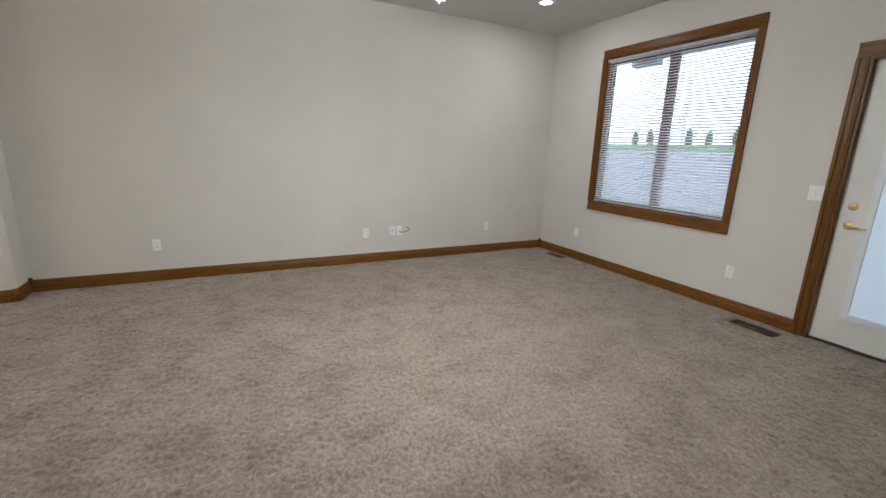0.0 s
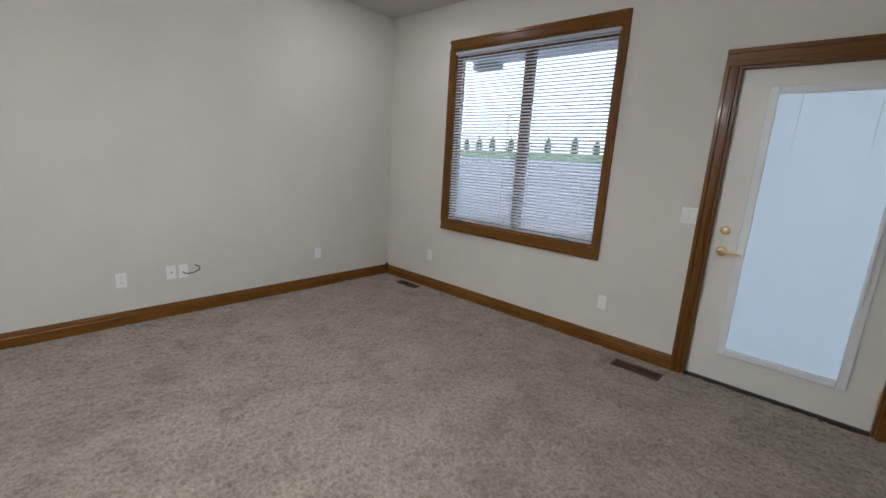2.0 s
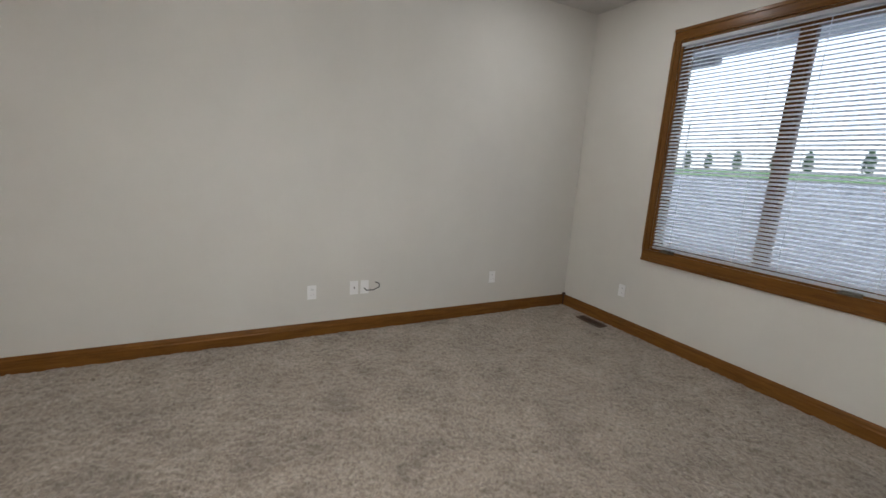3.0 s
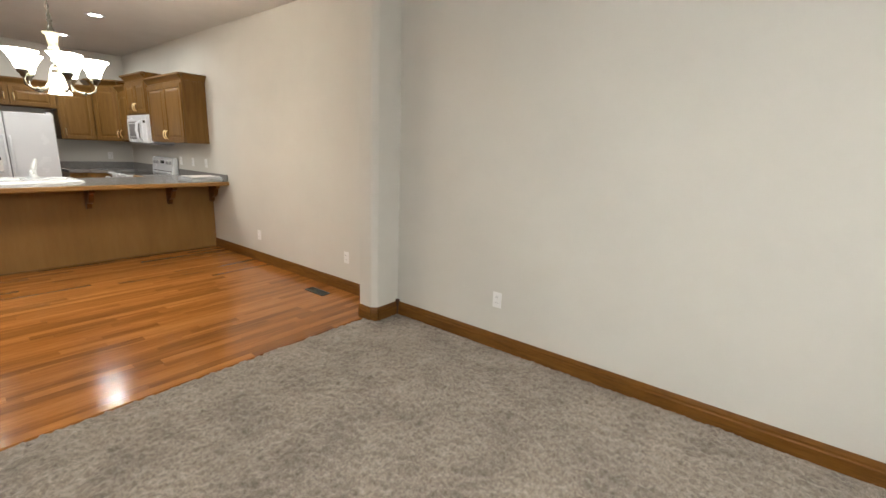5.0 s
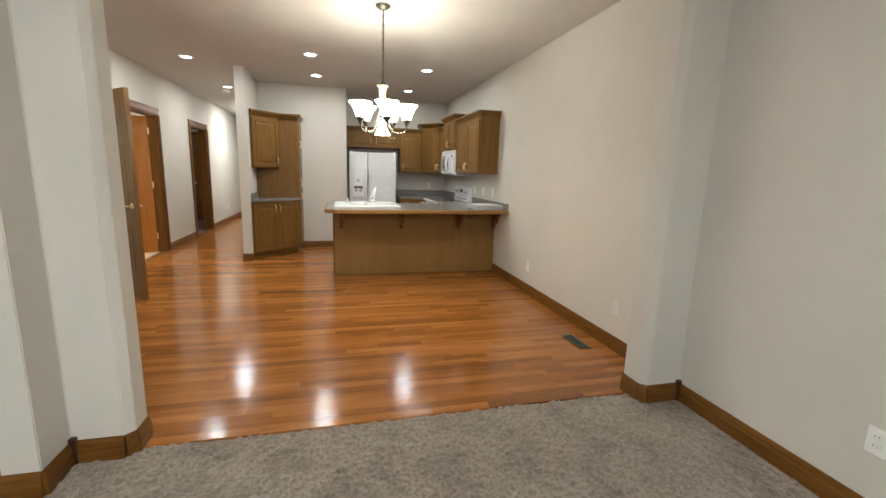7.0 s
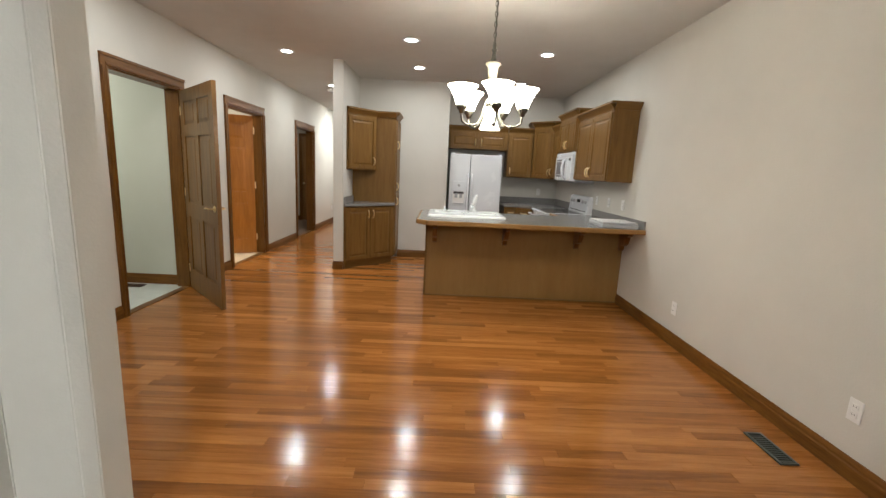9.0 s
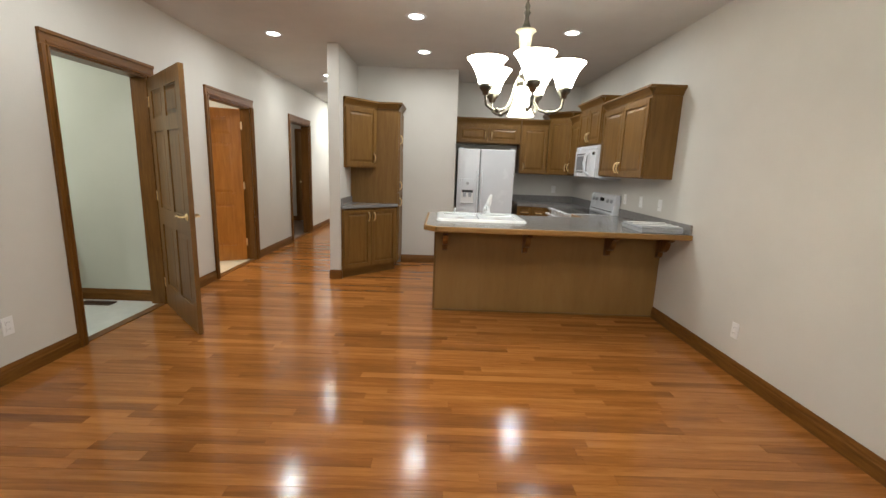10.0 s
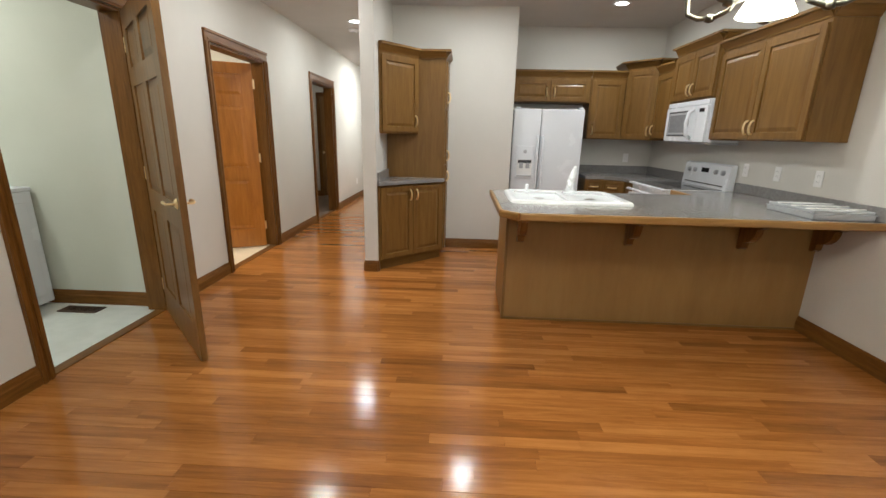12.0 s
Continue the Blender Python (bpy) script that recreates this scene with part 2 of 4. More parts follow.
def box(x0, x1, y0, y1, z0, z1, bev=0.0):
    return block(bmesh.new(), x0, x1, y0, y1, z0, z1, bev)


def prism(pts, z0, z1, bev=0.0, bm=None):
    """A polygon in plan, raised from z0 to z1."""
    bm = bm or bmesh.new()
    lo, hi = [bm.verts.new((x, y, z0)) for x, y in pts], [bm.verts.new((x, y, z1)) for x, y in pts]
    fs = [bm.faces.new(lo[::-1]), bm.faces.new(hi)]
    for i in range(len(pts)):
        j = (i + 1) % len(pts)
        fs.append(bm.faces.new((lo[i], lo[j], hi[j], hi[i])))
    if bev:
        bmesh.ops.bevel(bm, geom=list({e for f in fs for e in f.edges}), offset=bev, segments=2, affect="EDGES")
    return bm


def lathe(profile, n=24, at=(0, 0, 0), bm=None):
    bm = bm or bmesh.new()
    rings = []
    for r, z in profile:
        rings.append([bm.verts.new((at[0] + r * math.cos(2 * math.pi * i / n), at[1] + r * math.sin(2 * math.pi * i / n), at[2] + z)) for i in range(n)])
    for a, b in zip(rings, rings[1:]):
        for i in range(n):
            bm.faces.new((a[i], a[(i + 1) % n], b[(i + 1) % n], b[i]))
    for ring in (rings[0], rings[-1]):
        if (ring[0].co - ring[n // 2].co).length > 1e-5:
            bm.faces.new(ring)
    return bm


def tube(pts, r, n=8, bm=None):
    bm = bm or bmesh.new()
    pts = [Vector(p) for p in pts]
    rings, side = [], None
    for i, p in enumerate(pts):
        d = (pts[min(i + 1, len(pts) - 1)] - pts[max(i - 1, 0)]).normalized()
        u = d.orthogonal().normalized() if side is None else (side - d * side.dot(d)).normalized()
        side, w = u, d.cross(u)
        rings.append([bm.verts.new(p + r * (math.cos(2 * math.pi * k / n) * u + math.sin(2 * math.pi * k / n) * w)) for k in range(n)])
    for a, b in zip(rings, rings[1:]):
        for k in range(n):
            bm.faces.new((a[k], a[(k + 1) % n], b[(k + 1) % n], b[k]))
    bm.faces.new(rings[0]), bm.faces.new(rings[-1])
    return bm


def moulding(profile, p, q):
    """A moulding of profile (out, up) from p to q in plan; it stands out to the left of the way from p to q."""
    bm = bmesh.new()
    d = (Vector(q) - Vector(p)).normalized()
    out = Vector((-d.y, d.x))
    ends = [[bm.verts.new((c[0] + out.x * o, c[1] + out.y * o, z)) for o, z in profile] for c in (p, q)]
    k = len(profile)
    for i in range(k):
        bm.faces.new((ends[0][i], ends[0][(i + 1) % k], ends[1][(i + 1) % k], ends[1][i]))
    bm.faces.new(ends[0]), bm.faces.new(ends[1])
    return bm


BASE = ((0, 0), (0.016, 0), (0.016, 0.070), (0.012, 0.079), (0.012, 0.092), (0.007, 0.106), (0.004, 0.114), (0, 0.114))


def baseboard(p, q):
    mat = TRIM_X if abs(q[0] - p[0]) > abs(q[1] - p[1]) else TRIM_Y
    return tagged(part("baseboard", moulding(BASE, p, q), mat), "golden oak baseboard along the wall", "baseboard", kind="structure")


def face_at(x, y, z, rz):
    return pose(x, y, z, 0, 0, rz)


# ---- the shell ----
def structure(name, bm, mat, label, category):
    return tagged(part(name, bm, mat), label, category, kind="structure")


def wall_run(name, along, a0, a1, c0, c1, top, holes, mat, label):
    """A wall along x or y from a0 to a1, c0 to c1 thick, with holes (from, to, sill, head)."""
    bm = bmesh.new()

    def piece(u0, u1, z0, z1):
        if along == "x":
            block(bm, u0, u1, c0, c1, z0, z1)
        else:
            block(bm, c0, c1, u0, u1, z0, z1)
    at = a0
    for h0, h1, sill, head in holes:
        piece(at, h0, -0.1, top)
        if sill > 0:
            piece(h0, h1, -0.1, sill)
        piece(h0, h1, head, top)
        at = h1
    piece(at, a1, -0.1, top)
    return structure(name, bm, mat, label, "wall")


LC, KC = 2.93, 2.744
PLAIN = "smooth warm greige painted wall"
WX, DT = -4.76, 2.115
wall_run("wall_east_living", "y", -0.15, 5.80, 0.0, 0.3, LC, [], WALL, PLAIN)
wall_run("wall_east_kitchen", "y", 5.97, 12.5, 0.075, 0.3, KC, [], WALL, PLAIN)
wall_run("wall_south", "x", -6.35, 0.0, -0.15, 0.0, LC, [(-4.377, -3.358, 0, 2.125), (-2.575, -0.945, 0.805, 2.495)], WALL, "greige painted wall with window and glazed door")
wall_run("wall_west_living", "y", 0.0, 6.05, -6.35, -6.2, LC, [], WALL, PLAIN)
wall_run("wall_return", "x", -6.2, -4.9, 5.9, 6.05, LC, [], WALL, PLAIN)
wall_run("wall_west", "y", 5.9, 17.6, -4.9, WX, KC, [(6.403, 7.377, 0, DT), (8.318, 9.272, 0, DT), (10.253, 11.297, 0, DT), (12.823, 13.847, 0, DT)], WALL, "greige hall wall with oak door openings")
wall_run("wall_north_kitchen", "x", -1.80, 0.075, 12.35, 12.5, KC, [], WALL, PLAIN)
structure("wall_pantry", prism([(-3.32, 11.48), (-1.92, 11.48), (-1.92, 12.35), (-1.80, 12.35), (-1.80, 12.5), (-2.04, 12.5), (-2.04, 11.6), (-3.32, 11.6)], -0.1, KC), WALL, "greige wall beside the refrigerator alcove", "wall")
wall_run("wall_hall_east", "y", 10.40, 17.6, -3.45, -3.32, KC, [], WALL, "narrow end of a greige partition wall")
wall_run("wall_hall_end", "x", -4.9, -3.32, 17.6, 17.75, KC, [], WALL, PLAIN)
wall_run("wall_laundry", "x", -7.3, -4.9, 9.33, 9.45, KC, [], GREEN_WALL, "pale greenish laundry room wall")
wall_run("wall_laundry_south", "x", -7.3, -4.9, 7.5, 7.62, KC, [], GREEN_WALL, "pale greenish laundry room wall")
wall_run("wall_rooms_west", "y", 7.5, 17.6, -7.45, -7.3, KC, [], WALL, PLAIN)
wall_run("wall_bath_north", "x", -7.3, -4.9, 12.1, 12.22, KC, [], WALL, PLAIN)
wall_run("wall_bedroom_north", "x", -7.3, -4.9, 15.6, 15.75, KC, [], WALL, PLAIN)
structure("ceiling_living", box(-6.35, 0.3, -0.15, 6.05, LC, LC + 0.2), CEIL, "white textured living room ceiling", "ceiling")
structure("ceiling_kitchen", box(-7.45, 0.3, 5.80, 17.75, KC, KC + 0.18), CEIL, "off-white textured kitchen ceiling", "ceiling")
structure("pillar_east", prism([(0.02, 5.80), (-0.235, 5.80), (-0.272, 5.837), (-0.272, 5.98), (0.075, 5.98), (0.075, 5.80)], -0.1, KC, 0.004), WALL, "greige wing wall with clipped corner", "pillar")
structure("pillar_west", prism([(-3.45, 5.665), (-3.31, 5.665), (-3.31, 5.87), (-3.095, 5.87), (-3.06, 5.905), (-3.06, 6.03), (-3.45, 6.03)], -0.1, KC, 0.004), WALL, "white painted wing wall with clipped corner", "pillar")

baseboard((0, 0.0), (0, 5.80))
for p, q in (((-3.285, 0), (0, 0)), ((-6.2, 0), (-4.455, 0)), ((0, 5.80), (-0.235, 5.80)), ((-0.235, 5.80), (-0.272, 5.837)), ((-0.272, 5.837), (-0.272, 5.98))):
    baseboard(p, q)
baseboard((0.075, 5.98), (0.075, 9.36))
for p, q in (((-3.06, 6.03), (-3.06, 5.905)), ((-3.06, 5.905), (-3.095, 5.87)), ((-3.095, 5.87), (-3.31, 5.87)), ((-3.31, 5.87), (-3.31, 5.665)), ((-3.31, 5.665), (-3.45, 5.665)), ((-3.45, 5.665), (-3.45, 6.03))):
    baseboard(p, q)
for y0, y1 in ((5.9, 6.33), (7.45, 8.245), (9.345, 10.18), (11.37, 12.75), (13.92, 17.6)):
    baseboard((WX, y1), (WX, y0))
baseboard((-3.32, 10.428), (-3.32, 10.40)), baseboard((-3.32, 10.40), (-3.45, 10.40)), baseboard((-3.45, 10.40), (-3.45, 17.6)), baseboard((-1.92, 11.48), (-2.68, 11.48))
baseboard((-4.9, 9.33), (-7.3, 9.33)), baseboard((-3.45, 17.6), (-4.76, 17.6))

for x, y in ((-0.012, 0.012), (-0.012, 5.788), (-3.298, 5.858), (-4.748, 17.58)):
    t = structure("trim", box(x - 0.014, x + 0.014, y - 0.014, y + 0.014, 0, 0.134, 0.004), CAP, "small dark walnut corner block", "trim")


# ---- door and window casings ----


def casing(name, u0, u1, head, m, label, depth=0.14, sill=None, w=0.075):
    """Casing and jambs round an opening u0 to u1 in local x; the room lies towards local -y, the wall face is y = 0."""
    frame_ob = thing(name, tuple(m @ Vector(((u0 + u1) / 2, 0, 0))), label, "door casing" if sill is None else "window casing")
    tagged(frame_ob, kind="structure")
    low, top_h = 0.0 if sill is None else sill, 0.1 if sill is None else 0.09

    def strip(bm, x0, x1, z0, z1):
        block(bm, x0, x1, -0.018, 0.0, z0, z1, 0.004)
    for x0, x1, out in ((u0 - w, u0, -1), (u1, u1 + w, 1)):
        bm = bmesh.new()
        strip(bm, x0, x1, low, head)
        a = x0 if out < 0 else x1
        block(bm, min(a, a - out * 0.026), max(a, a - out * 0.026), -0.028, -0.018, low, head, 0.004)
        c = u0 if out < 0 else u1
        block(bm, min(c + out * 0.012, c + out * 0.03), max(c + out * 0.012, c + out * 0.03), -0.024, -0.018, low, head, 0.003)
        block(bm, u0 - 0.003 if out < 0 else u1 - 0.017, u0 + 0.017 if out < 0 else u1 + 0.003, 0.0, depth, low, head)
        part("side_casing", bm, TRIM_Z, frame_ob, m=m)
    bm = bmesh.new()
    strip(bm, u0 - w, u1 + w, head, head + top_h)
    block(bm, u0 - w, u1 + w, -0.028, -0.018, head + top_h - 0.026, head + top_h, 0.004)
    block(bm, u0 - 0.03, u1 + 0.03, -0.024, -0.018, head + 0.012, head + 0.03, 0.003)
    block(bm, u0 + 0.017, u1 - 0.017, 0.0, depth, head - 0.017, head + 0.003)
    part("head_casing", bm, TRIM_X if abs(m[0][0]) > 0.5 else TRIM_Y, frame_ob, m=m)
    if sill is not None:
        bm = bmesh.new()
        strip(bm, u0 - w, u1 + w, sill - 0.1, sill)
        block(bm, u0 - w, u1 + w, -0.024, -0.018, sill - 0.1, sill - 0.074, 0.003)
        block(bm, u0 + 0.017, u1 - 0.017, 0.0, depth, sill - 0.003, sill + 0.017)
        part("sill_casing", bm, TRIM_X, frame_ob, m=m)
    return frame_ob


SOUTH, WEST = pose(0, 0, 0, 0, 0, 180), pose(WX, 0, 0, 0, 0, 90)
casing("door_casing", 3.358, 4.377, 2.125, SOUTH, "dark oak casing round the glazed patio door")
win = casing("window_1", 0.945, 2.575, 2.495, SOUTH, "oak framed double casement window", 0.13, 0.805, 0.06)
for n, a, b in (("entry", 6.403, 7.377), ("laundry", 8.318, 9.272), ("bathroom", 10.253, 11.297), ("bedroom", 12.823, 13.847)):
    casing("door_casing", a, b, DT, WEST, f"golden oak casing round the {n} doorway")

# window sashes, glass, crank handles
part("mullion", box(-1.785, -1.735, -0.12, -0.05, 0.822, 2.478, 0.004), TRIM_Z, win)
for x0, x1 in ((-1.735, -0.962), (-2.558, -1.785)):
    for nm, q in (("sash_stile", (x0, x0 + 0.022, 0.822, 2.478)), ("sash_stile", (x1 - 0.022, x1, 0.822, 2.478)), ("sash_rail", (x0 + 0.022, x1 - 0.022, 0.822, 0.86)), ("sash_rail", (x0 + 0.022, x1 - 0.022, 2.42, 2.478))):
        part(nm, box(q[0], q[1], -0.115, -0.065, q[2], q[3], 0.004), TRIM_Z, win)
    pane = part("pane", box(x0 + 0.022, x1 - 0.022, -0.092, -0.088, 0.86, 2.42), GLASS, win)
    pane.visible_shadow = False
for x in (-1.12, -2.30):
    bm = box(x - 0.05, x + 0.05, -0.02, 0.02, 0.805, 0.83, 0.006)
    block(bm, x - 0.02, x + 0.06, 0.02, 0.034, 0.806, 0.82, 0.004)
    part("crank_handle", bm, PEWTER, win)

blind = thing("window_blind", (-1.76, -0.02, 2.46), "white aluminium venetian blind with slats tilted open", "blind")
part("headrail", box(-2.57, -0.95, -0.044, 0.008, 2.45, 2.476, 0.003), SLAT, blind)
slat_mesh = None
nslat, pitch = 57, 0.0282
for i in range(nslat):
    z = 2.44 - i * pitch
    if slat_mesh is None:
        bm = bmesh.new()
        k = 5
        rows_ = []
        for j in range(k):
            a = (j / (k - 1) - 0.5)
            rows_.append([bm.verts.new((xx, a * 0.027, 0.003 * (1 - 4 * a * a) + a * -0.017)) for xx in (-0.803, 0.803)])
        for r0, r1 in zip(rows_, rows_[1:]):
            bm.faces.new((r0[0], r0[1], r1[1], r1[0]))
        first = part("slat", bm, SLAT, blind, smooth=True)
        slat_mesh = first.data
        first.matrix_parent_inverse = Matrix.Identity(4)
        first.location = (0, 0, z - 2.46)
    else:
        s = new("slat", slat_mesh)
        s.parent = blind
        s.location = (0, 0, z - 2.46)
part("bottom_rail", box(-2.56, -0.96, -0.036, -0.006, 2.44 - nslat * pitch - 0.012, 2.44 - nslat * pitch + 0.008, 0.003), SLAT, blind)
for x in (-2.40, -1.90, -1.62, -1.12):
    part("ladder_cord", box(x - 0.0015, x + 0.0015, -0.006, -0.004, 0.84, 2.44), SLAT, blind)
part("tilt_wand", tube([(-1.06, 0.006, 2.44), (-1.06, 0.008, 1.5)], 0.004, 6), CLEAR, blind)

# patio door
pd = thing("patio_door", (-3.87, -0.06, 0), "white patio door with full glass and closed inner blinds", "door")
tagged(pd, kind="structure")
bm = bmesh.new()
for q in ((-4.36, -4.20, 0.012, 2.108), (-3.55, -3.375, 0.012, 2.108), (-4.20, -3.55, 0.012, 0.235), (-4.20, -3.55, 1.98, 2.108)):
    block(bm, q[0], q[1], -0.095, -0.05, q[2], q[3])
leaf = part("leaf", bm, DOORWHITE, pd)
bm = bmesh.new()
for q in ((-4.215, -4.165, 0.215, 2.0), (-3.585, -3.535, 0.215, 2.0), (-4.165, -3.585, 0.215, 0.265), (-4.165, -3.585, 1.95, 2.0)):
    block(bm, q[0], q[1], -0.05, -0.034, q[2], q[3], 0.005)
part("glass_frame", bm, WHITE, pd, "white moulded glazing frame")
part("blind_slider", box(-4.185, -4.172, -0.034, -0.018, 0.75, 1.86, 0.004), WHITE, leaf)
p1 = part("pane", box(-4.2, -3.55, -0.058, -0.054, 0.235, 1.98), GLASS, pd)
p1.visible_shadow = False
p2 = part("pane", box(-4.2, -3.55, -0.092, -0.088, 0.235, 1.98), GLASS, pd)
p2.visible_shadow = False
sm = None
for i in range(112):
    z = 0.245 + i * 0.0154
    if sm is None:
        bm = bmesh.new()
        va = [bm.verts.new(v) for v in ((-0.318, -0.0014, -0.0076), (0.318, -0.0014, -0.0076), (0.318, 0.0004, 0.0), (-0.318, 0.0004, 0.0), (0.318, 0.0014, 0.0082), (-0.318, 0.0014, 0.0082))]
        bm.faces.new(va[:4]), bm.faces.new((va[3], va[2], va[4], va[5]))
        o = part("blind_slat", bm, CLOSED, pd)
        sm = o.data
        o.matrix_parent_inverse = Matrix.Identity(4)
    else:
        o = new("blind_slat", sm)
        o.parent = pd
    o.location = (-0.005, -0.012, z)
for x in (-4.05, -3.70):
    part("lift_cord", box(x - 0.003, x + 0.003, -0.066, -0.063, 1.60, 1.97), CLOSED, pd)
part("rosette", lathe([(0.0, 0.012), (0.02, 0.012), (0.03, 0.004), (0.031, 0)], 20), BRASS, pd, "brass deadbolt", True, pose(-3.45, -0.049, 1.077, -90))
part("deadbolt_turn", box(-3.462, -3.438, -0.038, -0.022, 1.068, 1.086, 0.003), BRASS, pd)
hd = part("rosette", lathe([(0.0, 0.014), (0.02, 0.014), (0.032, 0.004), (0.033, 0)], 20), BRASS, pd, "brass lever handle plate", True, pose(-3.45, -0.049, 0.935, -90))
part("lever", tube([(-3.45, -0.04, 0.935), (-3.45, 0.0, 0.935), (-3.47, 0.008, 0.937), (-3.51, 0.008, 0.94), (-3.55, 0.004, 0.93), (-3.57, 0.002, 0.932)], 0.008, 10), BRASS, pd, "brass lever", True)
for z in (0.22, 1.07, 1.90):
    part("hinge", box(-4.378, -4.352, -0.052, -0.038, z - 0.05, z + 0.05, 0.003), BRASS, pd, "brass hinge")
part("threshold", box(-4.36, -3.375, -0.14, -0.03, 0.0, 0.011), DARK, pd, "dark metal threshold")


# ---- six-panel doors ----
def panel_leaf(parent, w, h, m, mat, t=0.036):
    """Six-panel leaf: stiles and rails with sunk, raised-field panels on both faces. Local x from the hinge, y is the thickness."""
    bm = bmesh.new()
    st, mid = 0.11, 0.10
    pw = (w - 2 * st - mid) / 2
    rows_ = ((0.22, 0.80), (0.95, 1.62), (1.73, h - 0.115))
    for x0 in (0, st + pw, w - st):
        block(bm, x0, x0 + (mid if 0 < x0 < w - st else st), 0, t, 0, h)
    zs = [0] + [z for r in rows_ for z in r] + [h]
    for x0 in (st, st + pw + mid):
        for a, b in zip(zs[::2], zs[1::2]):
            block(bm, x0, x0 + pw, 0, t, a, b)
    slab = part("leaf", bm, mat, parent, m=m)
    for x0 in (st, st + pw + mid):
        for a, b in rows_:
            bm = bmesh.new()
            for y0, y1, yf in ((t / 2, 0.012, 0.004), (t / 2, t - 0.012, t - 0.004)):
                ring = []
                for inset, y in ((0, y1), (0.012, y1), (0.045, yf)):
                    ring.append([bm.verts.new((xx, y, zz)) for xx, zz in ((x0 + inset, a + inset), (x0 + pw - inset, a + inset), (x0 + pw - inset, b - inset), (x0 + inset, b - inset))])
                for r0, r1 in zip(ring, ring[1:]):
                    for i in range(4):
                        bm.faces.new((r0[i], r0[(i + 1) % 4], r1[(i + 1) % 4], r1[i]))
                bm.faces.new(ring[-1])
            part("door_panel", bm, mat, slab, m=m)
    return slab


def lever_set(parent, x, z, m, t=0.036, way=-1):
    for side, y0 in ((-1, 0.0), (1, t)):
        part("rosette", lathe([(0, 0.012), (0.02, 0.012), (0.03, 0.003), (0.031, 0)], 18), BRASS, parent, "brass rosette", True, m @ pose(x, y0, z, 90 if side < 0 else -90))
        part("lever", tube([(x, y0 + side * 0.005, z), (x, y0 + side * 0.05, z), (x + way * 0.02, y0 + side * 0.056, z + 0.002), (x + way * 0.07, y0 + side * 0.056, z + 0.006), (x + way * 0.11, y0 + side * 0.052, z - 0.002)], 0.008, 10), BRASS, parent, "brass lever handle", True, m)


ld_dir = math.degrees(math.atan2(8.505 - 9.235, -4.005 + 4.735))
ldm = pose(-4.735, 9.235, 0.012, 0, 0, ld_dir)
ld = thing("laundry_door", (-4.735, 9.235, 0.0), "oak six-panel door standing open at the laundry room", "door")
lslab = panel_leaf(ld, 1.0, 2.075, ldm, DOOR_W)
lever_set(lslab, 0.93, 0.95, ldm)
for z in (0.22, 1.05, 1.88):
    part("hinge", box(-0.012, 0.016, -0.004, 0.04, z - 0.045, z + 0.045, 0.002), BRASS, ld, "brass hinge", m=ldm)

bdm = pose(-4.875, 11.25, 0.012, 0, 0, 205)
bd = thing("bathroom_door", (-4.875, 11.25, 0), "oak six-panel door, painted warm-lit orange, swung open into the bathroom", "door")
bslab = panel_leaf(bd, 0.95, 2.07, bdm, DOOR_LIT)
for z in (0.25, 1.05, 1.86):
    part("hinge", box(-0.02, 0.05, -0.006, 0.0, z - 0.05, z + 0.05, 0.002), BRASS, bd, "brass hinge", m=bdm)
edm = pose(-4.865, 6.421, 0.012, 0, 0, 90)
ed = thing("entry_door", (-4.865, 6.9, 0), "closed oak six-panel door in the hall wall", "door")
panel_leaf(ed, 0.938, 2.08, edm, DOOR_LIT)


# ---- kitchen cabinets ----
def pull(parent, x, z, m, upright=True):
    bm = bmesh.new()
    pts = []
    for i in range(9):
        a = i / 8 * math.pi
        u = -math.cos(a) * 0.052
        o = -0.022 - 0.026 * math.sin(a)
        pts.append((x, o, z + u) if upright else (x + u, o, z))
    pts = [(pts[0][0], -0.018, pts[0][2])] + pts + [(pts[-1][0], -0.018, pts[-1][2])]
    tube(pts, 0.0085, 8, bm)
    return part("handle", bm, BRASS, parent, "polished brass bow handle", True, m)


def raised_door(parent, x0, x1, z0, z1, m, handle=None, name="door", rail=0.052):
    """Frame with a raised field; handle: (x, z, upright)."""
    bm = bmesh.new()
    for q in ((x0, x0 + rail, z0, z1), (x1 - rail, x1, z0, z1), (x0 + rail, x1 - rail, z0, z0 + rail), (x0 + rail, x1 - rail, z1 - rail, z1)):
        block(bm, q[0], q[1], -0.02, -0.001, q[2], q[3], 0.003)
    d = part(name, bm, CAB, parent, m=m)
    bm = bmesh.new()
    ring = []
    for inset, y in ((rail - 0.002, -0.009), (rail + 0.008, -0.009), (rail + 0.034, -0.018), (rail + 0.036, -0.018)):
        ring.append([bm.verts.new((xx, y, zz)) for xx, zz in ((x0 + inset, z0 + inset), (x1 - inset, z0 + inset), (x1 - inset, z1 - inset), (x0 + inset, z1 - inset))])
    for r0, r1 in zip(ring, ring[1:]):
        for i in range(4):
            bm.faces.new((r0[i], r0[(i + 1) % 4], r1[(i + 1) % 4], r1[i]))
    bm.faces.new(ring[-1])
    part("door_panel", bm, CAB, d, m=m)
    if handle:
        pull(d, handle[0], handle[1], m, handle[2])
    return d


CROWN = ((0, 0), (0.006, 0), (0.01, 0.014), (0.022, 0.03), (0.042, 0.056), (0.052, 0.062), (0.052, 0.082), (0, 0.082))


